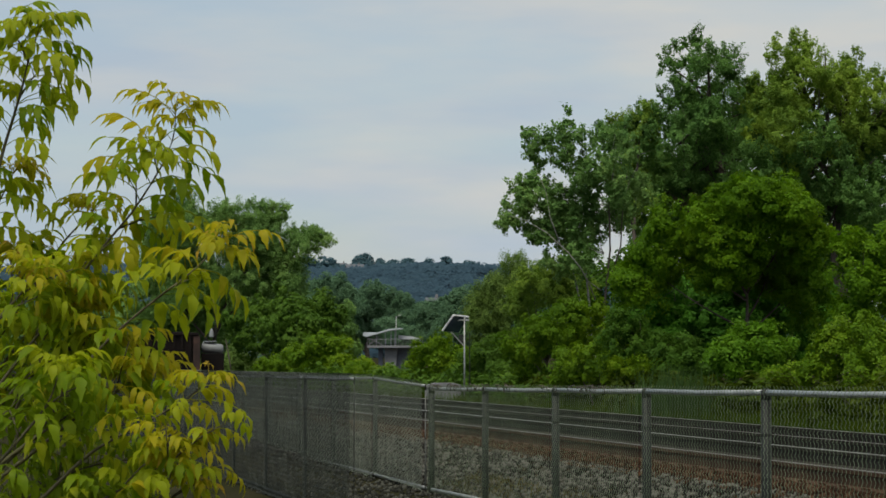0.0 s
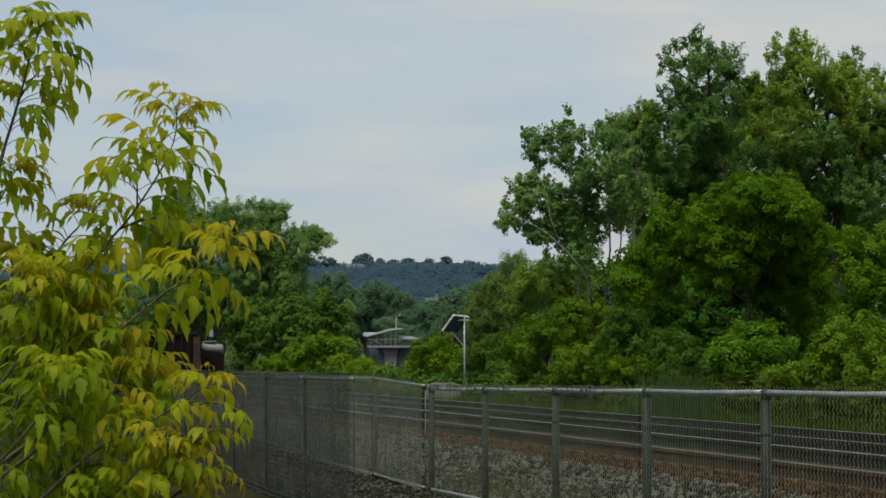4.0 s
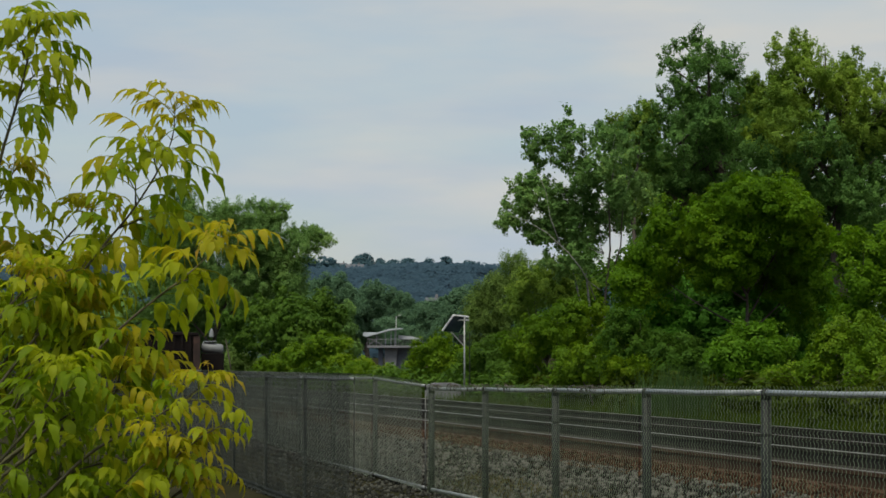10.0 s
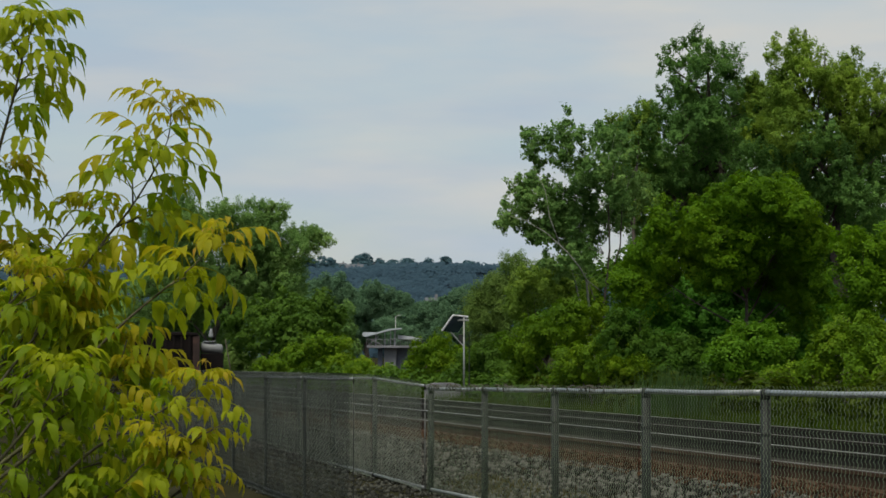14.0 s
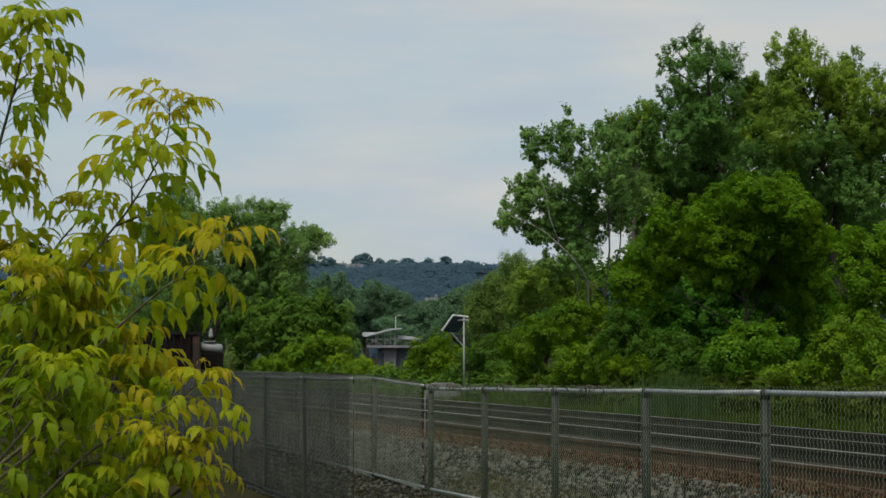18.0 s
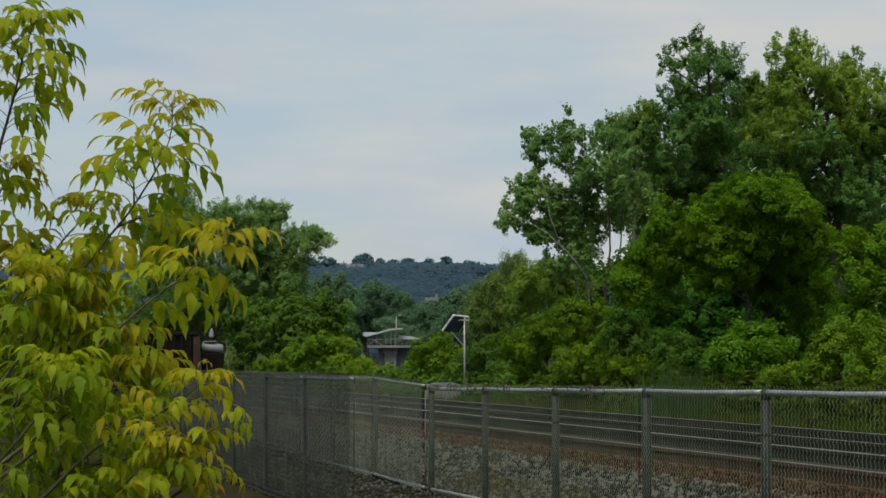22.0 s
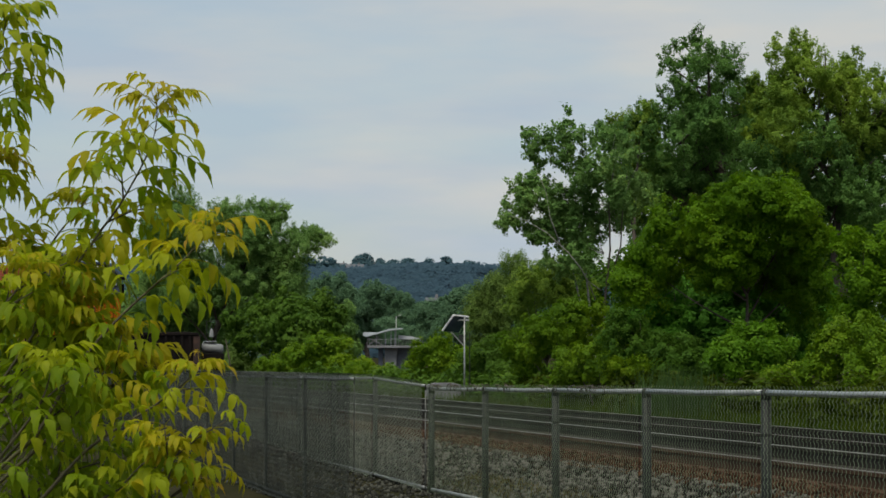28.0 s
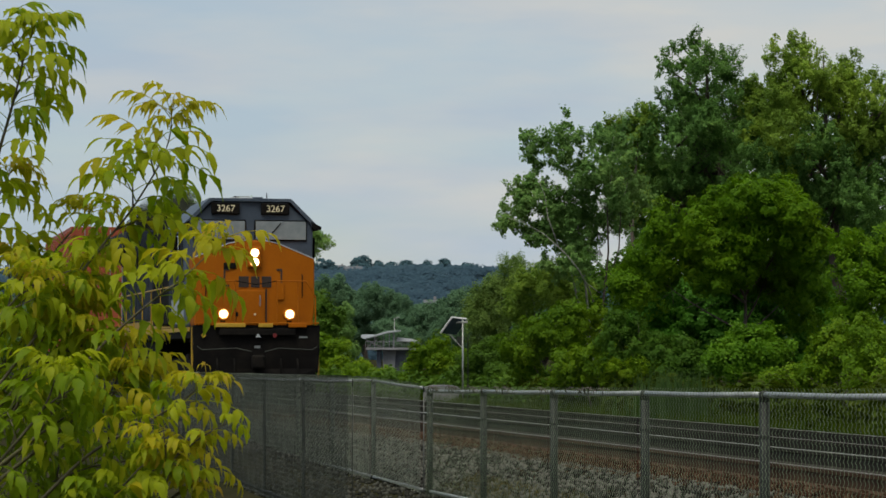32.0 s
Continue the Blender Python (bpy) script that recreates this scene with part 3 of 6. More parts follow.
def wire_mesh(length, height, lower, drop=0.0, pitch=0.072, wire=0.0031, steps=1):
    """Wavy wires of a fence panel along local x, bent to look woven from the camera, with a fringe of twisted ends on
    top.
    """
    cols = int(length / pitch)
    rows = int(round((height - lower) / (0.0266 if steps == 1 else 0.0262)))
    v, f = [], []
    for c in range(cols):
        prev = None
        for q in range((rows + 1) * steps + 1):
            r = q / steps
            wave = math.cos(math.pi * r) if steps == 1 else 1 - 2 * abs(math.sin(math.pi * r / 2))
            x = c * pitch + pitch * (0.25 - (0.5 if steps == 1 else 0.01) * wave)
            z = lower + min(r, rows + 0.9 * (r - rows) if r > rows else r) * (height - lower) / rows
            z += drop * (x / length) + (((c * 0.618) % 1) - 0.5) * 0.02 * (steps == 1 and r < rows - 1)
            y = -(0.004 if steps == 1 else 0.0052) * wave
            k = len(v)
            v += [(x - wire, y, z), (x + wire * 0.6, y + wire, z), (x + wire * 0.6, y - wire, z)]
            if prev is not None:
                for j in range(3):
                    f.append((prev + j, prev + (j + 1) % 3, k + (j + 1) % 3, k + j))
            prev = k
    return mesh_from_arrays("wire_mesh", np.array(v), np.array(f))


def build_fence(name, label, starts, length, foot, tops, post_r, lower, side=0.0, slim=1.0, wire_mat=M_WIRE, steps=1, net_off=-0.045, rail_r=0.021, end_mat=M_POSTGALV):
    ob = thing(name, Matrix.Identity(4), label, "fence", kind="")
    angle = math.atan2(0.9791, -0.2034)
    for i, d in enumerate(starts):
        z0, z1 = foot[i], tops[i]
        at = fence_place(d, side)
        post = part("post", tubed([at + Vector((0, 0, z0 - 0.3)), at + Vector((0, 0, z1 - 0.01))], post_r * (slim if i == 0 else 1), 12), end_mat if i == 0 else M_POSTGALV, ob, smooth=True)
        if i == 0 and slim < 1:
            post_r, full_r = post_r * slim, post_r
        cap = bmesh.new()
        tube(cap, [at + Vector((0, 0, z1 - 0.05)), at + Vector((0, 0, z1 + 0.012)), at + Vector((0, 0, z1 + 0.026))], [post_r * 1.06, post_r * 1.06, post_r * 0.6], 12)
        part("post_cap", cap, M_POSTGALV, post, smooth=True)
        for h in (0.25, 0.5, 0.75):
            part("tie_band", tubed([at + Vector((0, 0, z0 + (z1 - z0) * h)), at + Vector((0, 0, z0 + (z1 - z0) * h + 0.02))], post_r * 1.08, 10), M_POSTGALV, post)
        if i == 0 and slim < 1:
            post_r = full_r
        if i + 1 < len(starts):
            b = fence_place(starts[i + 1], side)
            sag = Vector((0, 0, -0.008))
            mid = (at + b) / 2 + Vector((0, 0, (z1 + tops[i + 1]) / 2)) + sag
            part("top_rail", tubed([at + Vector((0, 0, z1)), mid, b + Vector((0, 0, tops[i + 1]))], rail_r, 10), M_GALV, ob, smooth=True)
            part("bottom_rail", tubed([at + Vector((0, 0, z0 + lower)), b + Vector((0, 0, foot[i + 1] + lower))], 0.02, 8), M_POSTGALV if wire_mat is M_DARKWIRE else M_GALV, ob, smooth=True)
            run = (b - at).length
            net = part("wire_netting", wire_mesh(run, z1 - z0 + (0.03 if steps == 1 else 0.022), lower - 0.03, (tops[i + 1] - z1), 0.072, 0.0038 if steps == 1 else 0.0021, steps), wire_mat, ob)
            net.matrix_basis = Matrix.Translation(at + Vector((net_off, -0.01, z0))) @ Matrix.Rotation(angle if b.y > at.y else angle + math.pi, 4, "Z")
    return ob


near_d = [-0.24, -3.05, -6.03, -9.03, -12.0, -15.0]
build_fence("chain_link_fence", "grey galvanised chain-link fence with round posts beside the railway", near_d, 3.05,
            [0.03 + 0.03 * i for i in range(6)], [1.245 + 0.033 * i for i in range(6)], 0.036, 0.06, wire_mat=M_NEARWIRE, steps=3, net_off=-0.05)
left_d = [0.12 + 3.31 * i for i in range(12)]
build_fence("chain_link_fence", "older grey chain-link fence running on along the railway", left_d, 3.31,
            [0.03] * 12, [1.275] + [1.33 - 0.012 * i for i in range(11)], 0.034, 0.06, slim=0.22, rail_r=0.016, end_mat=M_ENDBAR)

build_fence("chain_link_fence", "dark weathered chain-link fence lining the path", [-5.4 + 3.05 * i for i in range(14)], 3.05,
            [0.02] * 14, [1.412 - 0.0145 * i for i in range(14)], 0.018, 0.05, 1.79, 0.25, M_DARKWIRE, rail_r=0.011)


def build_vine():
    """Dry tendrils wound along the top rail."""
    rng = random.Random(12)
    vine = thing("dry_vine", Matrix.Identity(4), "dry brown vine tendrils wound along the fence rail", "vine")
    for k in range(34):
        d = -0.3 - 7.5 * rng.random() ** 1.8
        top = 1.245 + 0.0108 * -d
        pts = []
        a0, n = rng.uniform(0, 6), rng.randint(7, 12)
        for i in range(n):
            a = a0 + i * rng.uniform(0.7, 1.2)
            q = fence_place(d - i * 0.03, 0.015 + 0.024 * math.cos(a))
            pts.append((q.x, q.y, top + 0.008 + rng.uniform(0.015, 0.04) * math.sin(a * rng.uniform(0.9, 1.1)) + rng.uniform(-0.006, 0.02)))
        part("tendril", tubed(pts, [0.0065 - 0.0042 * i / n for i in range(n)], 4), M_BARK, vine)


build_vine()

# ---- trees beyond the tracks ----
def base_of(x, y):
    return (x, y, 0.06)


def build_trees():
    tree("cottonwood_tree", "tall dark green cottonwood with a broad rounded crown", base_of(9.5, 82),
         [(8.101, 80.00, 10.2, 1.35, 1.3), (9.431, 82.00, 9.430, 1.458, 1.640), (7.234, 79.00, 8.262, 1.492, 1.317), (9.371, 80.00, 7.453, 2.133, 1.778), (6.341, 80.00, 6.918, 1.244, 1.422), (8.318, 82.00, 5.404, 2.004, 1.640), (7.960, 82.00, 7.049, 1.640, 1.458), (6.333, 81.00, 7.887, 0.900, 1.080), (12.51, 82.00, 5.222, 2.004, 1.640), (11.72, 79.00, 7.380, 1.756, 1.580), (13.38, 79.00, 6.323, 1.229, 1.931), (9.99, 84.0, 7.9, 1.5, 1.5), (7.4, 80.0, 9.3, 0.6, 0.9), (8.9, 83.0, 8.6, 1.5, 1.5), (12.2, 84.0, 7.4, 1.7, 1.7), (13.3, 84.0, 6.1, 1.6, 1.6), (11.0, 84.0, 6.4, 1.5, 1.5), (7.5, 83.0, 6.9, 1.5, 1.4), (14.4, 83.0, 7.9, 1.5, 1.5)],
         M_POPLAR, M_BARK, 0.3, 0.24, 0.074, 0.46, 11, flat=1.0, crowd=1.2, jitter=0.5, split=9, spray=0.9)
    tree("cottonwood_tree", "tall olive-green cottonwood with a feathery crown", base_of(12.6, 80),
         [(11.20, 79.00, 9.940, 1.317, 1.492), (12.77, 80.00, 9.419, 1.244, 1.600), (13.66, 79.00, 9.145, 1.053, 1.404), (10.84, 79.00, 8.262, 1.580, 1.229), (10.41, 80.00, 9.329, 0.800, 1.067), (13.12, 80.00, 8.167, 1.244, 1.244), (11.2, 79.5, 9.95, 0.8, 0.95), (12.4, 79.5, 10.0, 0.8, 0.85), (9.9, 80.0, 9.5, 0.6, 0.8), (14.4, 80.0, 9.2, 0.9, 1.0)],
         M_GOLDEN, M_BARK, 0.26, 0.24, 0.074, 0.46, 15, flat=1.0, crowd=1.2, jitter=0.5, split=9, spray=0.9)
    tree("cottonwood_tree", "slim olive-green cottonwood among taller ones", base_of(5.9, 78),
         [(6.056, 79.00, 8.704, 0.790, 0.737), (5.560, 79.00, 7.733, 0.702, 1.053), (5.908, 79.00, 6.323, 0.790, 1.053)],
         M_GOLDEN, M_BARK, 0.12, 0.24, 0.085, 0.5, 16, flat=1.0, crowd=1.2, jitter=0.5, split=6, spray=0.9)
    slim = tree("young_cottonwood_tree", "slender cottonwood with an open crown and pale stems", base_of(4.4, 73),
         [(3.465, 72.00, 7.757, 0.768, 0.768), (2.582, 72.00, 7.484, 0.480, 0.576), (2.661, 72.00, 6.311, 0.832, 0.672), (1.746, 72.00, 5.460, 0.416, 0.256), (4.506, 72.00, 7.033, 0.960, 1.120), (4.239, 73.00, 5.399, 0.779, 0.730), (3.221, 72.00, 5.588, 0.720, 0.640), (5.132, 73.00, 5.518, 0.48, 0.55), (3.0, 72.3, 5.1, 0.7, 0.45), (3.7, 72.3, 4.75, 0.6, 0.45), (3.3, 72.3, 5.9, 0.6, 0.45), (2.2, 72.2, 5.8, 0.5, 0.35), (3.6, 72.6, 5.6, 0.6, 0.5), (4.1, 72.6, 6.1, 0.5, 0.6), (2.819, 72.00, 4.947, 0.560, 0.352), (3.618, 72.00, 4.145, 0.800, 0.576), (2.180, 72.00, 6.391, 0.448, 0.320), (5.045, 74.00, 7.844, 0.740, 0.740), (5.443, 75.00, 6.421, 0.833, 1.000)],
         M_AIRY, M_PALEBARK, 0.04, 0.24, 0.095, 0.5, 12, fill=0.4, stems=2, crowd=1.7, jitter=0.5, split=3, spray=0.9)
    for pts, r, bark in (([(4.36, 72.9, 3.2), (4.15, 72.0, 3.6), (3.87, 71.4, 4.05), (3.5, 71.3, 4.5), (2.9, 71.3, 5.05), (2.3, 71.4, 5.4), (1.8, 71.6, 5.55)], 0.024, M_PALEBARK),
                         ([(3.3, 71.3, 4.7), (3.0, 71.3, 5.5), (2.9, 71.4, 6.2), (2.6, 71.6, 6.9)], 0.015, M_PALEBARK),
                         ([(4.5, 73, 0.1), (4.55, 72.6, 2.5), (4.75, 72.2, 4.6), (4.7, 72.0, 6.0), (4.9, 72, 7.2)], 0.045, M_BARK),
                         ([(4.7, 72.3, 3.6), (5.05, 72.2, 4.7), (5.1, 72.1, 5.8), (5.3, 72, 6.6)], 0.03, M_BARK)):
        part("stem", tubed([Vector(q) - Vector(base_of(4.4, 73)) for q in pts], [r * (1 - 0.8 * i / (len(pts) - 1)) for i in range(len(pts))], 6), bark, slim, smooth=True)
    tree("maple_tree", "bushy yellow-green maple with dense layered foliage", base_of(7.2, 62),
         [(7.615, 61.00, 4.919, 1.423, 0.922), (8.562, 61.00, 4.307, 0.813, 0.949), (6.526, 61.00, 4.307, 1.084, 1.084), (5.460, 62.00, 4.075, 0.896, 0.964), (4.905, 62.00, 3.209, 0.75, 0.8), (8.973, 62.50, 3.121, 0.6, 0.9), (8.25, 62.3, 3.45, 1.0, 0.85), (7.2, 62.3, 3.75, 0.85, 0.7), (7.15, 60.9, 3.75, 0.7, 0.5)],
         M_MAPLE, M_BARK, 0.075, 0.17, 0.066, 0.6, 13, flat=0.95, crowd=1.35, jitter=0.3, split=13, fill=0.35)
    # added tree whose dark leaf colour imitates shade inside the maple
    tree("maple_tree", "inner maple lobes coloured dark for shade under the crown", base_of(7.4, 66),
         [(6.3, 65.5, 3.1, 1.35, 1.1), (8.0, 65.5, 3.4, 1.5, 1.2), (7.2, 65.5, 1.9, 1.7, 0.9), (9.3, 65.5, 2.6, 1.1, 1.2), (5.6, 65.0, 1.7, 0.9, 0.8), (5.2, 66.0, 2.7, 0.8, 0.9)],
         M_SHADE, M_BARK, 0.06, 0.17, 0.075, 0.6, 17, flat=0.95, crowd=1.3, jitter=0.3, split=11, fill=0.4)
    tree("maple_tree", "dark green young maple in the hedge", base_of(8.9, 56),
         [(9.289, 56.00, 3.591, 0.871, 0.871), (9.655, 56.00, 2.470, 0.747, 0.996), (9.0, 56.00, 2.5, 0.40, 0.5)],
         M_MAPLE, M_BARK, 0.05, 0.17, 0.07, 0.6, 14, flat=0.95, crowd=1.1, jitter=0.3, split=10)


def build_shrubs():
    def shrub(label, mat, lobes, leaf, seed):
        c = lobes[0]
        tree("shrub", label, base_of(c[0], c[1]), lobes, mat, M_BARK, 0.03, 0.16, leaf * 0.55, 0.6, seed, "trackside shrubs", 1.0, category="shrub", stems=3, crowd=1.1, jitter=0.3, split=9)

    shrub("leafy pale green shrub at the tracks' edge", M_BRIGHT, [(6.62, 54.00, 1.82, 0.62, 0.50), (6.05, 53.5, 1.52, 0.55, 0.36), (7.05, 54.00, 1.62, 0.50, 0.44), (6.6, 54.0, 1.3, 0.85, 0.5)], 0.125, 21)
    shrub("yellow-green shrub in the trackside hedge", M_SHRUB, [(8.614, 52.00, 1.835, 0.809, 0.601), (8.036, 52.00, 1.604, 0.578, 0.485), (8.785, 51.00, 1.265, 0.793, 0.453)], 0.125, 22)
    # dark leaf colour stands in for shade under the maple
    shrub("hedge shrub coloured dark for the shaded hollow", M_WOODLAND, [(5.276, 61.00, 1.60, 0.85, 0.62), (4.416, 61.00, 1.867, 0.65, 0.75), (5.941, 61.00, 1.40, 0.7, 0.5)], 0.13, 23)
    shrub("yellow-green shrub in the trackside hedge", M_SHRUB, [(3.799, 62.00, 1.457, 0.827, 0.634), (4.550, 61.00, 1.258, 0.949, 0.434), (3.300, 63.00, 1.245, 0.700, 0.476)], 0.125, 24)
    shrub("low green shrub in the trackside hedge", M_SHRUB, [(7.571, 52.00, 1.143, 0.578, 0.300), (6.878, 52.00, 1.050, 0.520, 0.254)], 0.12, 33)
    shrub("green shrub in the trackside hedge", M_SHRUB, [(2.991, 67.00, 2.185, 0.968, 0.715), (2.204, 68.00, 1.741, 0.756, 0.604), (3.810, 67.00, 2.334, 0.596, 0.744)], 0.13, 25)
    shrub("olive-gold tall shrub in the trackside hedge", M_GOLDEN, [(2.767, 75.00, 3.582, 0.867, 0.767), (3.817, 76.00, 3.439, 0.760, 0.844), (2.297, 76.00, 3.101, 0.507, 0.676)], 0.14, 26)
    shrub("mid-green shrub in the trackside hedge", M_VIVID, [(1.432, 75.00, 1.500, 0.917, 0.500), (2.234, 74.00, 1.174, 0.822, 0.395), (0.945, 76.00, 1.245, 0.676, 0.473)], 0.13, 27)
    shrub("yellow-green shrub beside the solar mast", M_SHRUB, [(-0.249, 80.00, 1.668, 0.747, 0.533), (-0.639, 80.00, 0.976, 0.711, 0.391), (0.368, 79.00, 1.229, 0.702, 0.562)], 0.13, 28)
    shrub("low yellow-green shrub beyond the fence", M_SHRUB, [(-1.641, 88.00, 0.752, 0.880, 0.274), (-2.677, 90.00, 0.931, 0.900, 0.360)], 0.13, 29)
    shrub("yellow-green shrub beyond the fence", M_SHRUB, [(-4.751, 100.00, 1.561, 1.444, 0.800), (-3.611, 98.00, 1.085, 0.980, 0.479), (-6.204, 102.00, 1.107, 1.247, 0.680)], 0.19, 30)
    shrub("dense vivid green rounded shrub", M_VIVID, [(-6.693, 112.00, 3.291, 1.742, 1.369), (-8.258, 113.00, 2.678, 1.507, 1.256), (-5.200, 112.00, 2.793, 1.195, 1.294), (-6.508, 111.00, 2.167, 2.467, 1.110)], 0.26, 31)
    shrub("dark brown-green shrub near the hopper car", M_OLIVE, [(-9.066, 116.00, 1.496, 0.773, 0.825), (-9.631, 116.00, 1.033, 0.670, 0.567)], 0.15, 34)
    shrub("grey-green shrub beside the dense rounded one", M_LEFT, [(-4.638, 120.00, 3.008, 0.747, 1.120), (-4.903, 120.00, 1.810, 1.067, 1.067)], 0.15, 32)


def build_undergrowth():
    """Low brambles and weeds that close the foot of the hedge."""
    rng = np.random.default_rng(77)
    for name, label, lo, hi, p0, mat in (("brambles", "dark green brambles at the foot of the hedge", 26, 66, 17.6, M_BRAMBLE), ("brambles", "green brambles beyond the second track", 62, 190, 17.4, M_VIVID)):
        lobes = []
        s = lo
        while s < hi:
            q = rail_point(s, p0 + rng.normal() * 0.4 + 0.6)
            r = rng.uniform(0.45, 0.75)
            lobes.append((q.x, q.y, 0.3 + rng.uniform(0, 0.25), r, r * rng.uniform(0.8, 1.2)))
            s += rng.uniform(0.45, 0.75)
        tagged(part(name, leaves_mesh(name, lobes, 0.22, 0.125 if lo < 60 else 0.15, 0.5, rng, 0.9, crowd=1.3, jitter=0.5), mat), label, "brambles", kind="stuff")


def build_far_trees():
    tree("locust_tree", "grey-green spreading locust tree behind the shrubs", base_of(-12.2, 132),
         [(-12.84, 130.00, 8.181, 2.167, 1.791), (-14.39, 131.00, 7.065, 1.747, 2.038), (-10.67, 130.00, 7.892, 1.791, 1.618), (-9.080, 130.00, 7.458, 1.444, 1.444), (-7.344, 130.00, 7.023, 1.300, 1.098), (-6.333, 130.00, 7.458, 0.636, 0.462), (-8.506, 130.00, 8.905, 0.636, 0.404), (-10.60, 131.00, 5.316, 3.493, 2.038), (-13.91, 132.00, 4.757, 2.933, 2.347), (-8.270, 131.00, 5.316, 1.747, 1.747)],
         M_LEFT, M_BARK, 0.2, 0.36, 0.092, 0.42, 41, fill=0.45, flat=1.0, crowd=1.7, jitter=0.7, split=7, spray=1.0)
    tree("locust_tree", "grey-green tree behind the sapling", base_of(-20.5, 134),
         [(-18.87, 134.00, 3.613, 3.276, 2.084), (-16.49, 134.00, 2.721, 2.084, 1.787), (-21.87, 136.00, 2.737, 3.324, 1.813), (-14.11, 134.00, 2.869, 1.787, 1.787), (-11.73, 134.00, 2.721, 1.638, 1.638), (-11.6, 134.0, 5.7, 2.3, 1.8), (-14.2, 134.0, 6.0, 2.0, 1.8)],
         M_LEFT, M_BARK, 0.2, 0.45, 0.2, 0.6, 42, flat=1.0, crowd=1.3, jitter=0.3)
    tree("willow_tree", "soft olive willow with hanging foliage", base_of(2.3, 150),
         [(2.4, 150.0, 5.0, 0.75, 0.8), (2.9, 150.0, 5.5, 0.8, 0.9), (2.15, 150.0, 4.2, 0.65, 1.0), (2.5, 150.0, 4.0, 1.1, 1.2), (3.6, 150.0, 5.2, 1.0, 1.4), (2.5, 150.0, 2.8, 0.8, 1.1), (4.3, 150.0, 6.6, 0.9, 1.0), (5.0, 150.0, 5.5, 1.2, 1.4), (3.2, 150.0, 2.5, 1.2, 1.2), (4.2, 150.0, 3.7, 1.1, 1.2), (4.6, 150.0, 2.2, 1.2, 1.2)],
         M_OLIVE, M_BARK, 0.1, 0.4, 0.095, 0.55, 43, droop=0.5, jitter=1.0, crowd=1.9, spray=1.3)
    lobes = [[(-13.50, 330.00, 9.3, 2.6, 2.4), (-16.43, 330.00, 7.951, 3.667, 3.667)], [(-10.42, 350.00, 8.333, 3.889, 2.644), (-12.75, 350.00, 5.223, 3.889, 3.111)], [(-6.247, 380.00, 7.217, 4.644, 2.702), (-8.547, 370.00, 4.606, 4.111, 2.467)],
             [(-1.120, 360.00, 6.924, 4.160, 2.720), (-3.518, 360.00, 3.727, 4.800, 2.400)], [(2.720, 340.00, 7.764, 3.173, 3.476), (1.208, 340.00, 4.366, 3.778, 3.022)], [(-14.27, 300.00, 8.6, 1.733, 2.000), (-14.93, 300.00, 6.045, 2.667, 3.333)], [(-22.33, 320.00, 7.760, 4.622, 4.267), (-26.58, 320.00, 4.917, 3.556, 3.556)], [(-33.29, 330.00, 7.218, 5.133, 4.400), (-38.41, 330.00, 5.019, 4.400, 3.667)]]
    for i, l in enumerate(lobes):
        tree("far_tree", "valley tree with haze put into its grey-green colour", base_of(l[0][0], l[0][1]), l, M_FARWOOD, M_BARK, 0.35, 0.6, 0.24, 0.7, 50 + i, "valley trees", flat=1.0, jitter=0.9, crowd=2.6, fill=0.7, split=3)


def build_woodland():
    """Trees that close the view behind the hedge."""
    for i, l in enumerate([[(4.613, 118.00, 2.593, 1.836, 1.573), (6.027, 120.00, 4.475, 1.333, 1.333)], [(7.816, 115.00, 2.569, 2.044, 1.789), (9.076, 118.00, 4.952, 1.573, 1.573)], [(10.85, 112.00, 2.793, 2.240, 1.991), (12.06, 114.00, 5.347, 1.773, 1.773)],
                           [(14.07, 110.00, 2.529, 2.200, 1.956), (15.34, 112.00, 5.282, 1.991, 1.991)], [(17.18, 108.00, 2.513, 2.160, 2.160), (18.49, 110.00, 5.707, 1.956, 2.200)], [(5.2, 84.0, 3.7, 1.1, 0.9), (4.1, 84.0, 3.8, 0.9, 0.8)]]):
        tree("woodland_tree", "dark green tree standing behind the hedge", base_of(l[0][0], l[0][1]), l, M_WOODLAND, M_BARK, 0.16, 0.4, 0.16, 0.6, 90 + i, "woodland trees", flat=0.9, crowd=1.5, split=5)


def ridge(x, y):
    """The height of the far ridge."""
    t = max(0, min(1, (y - 950) / 950))
    return 63.2 * (3 * t * t - 2 * t ** 3) * (1 + 0.1 * math.sin(x / 130) + 0.05 * math.sin(x / 47)) - 0.16 * max(0, x + 20) * t


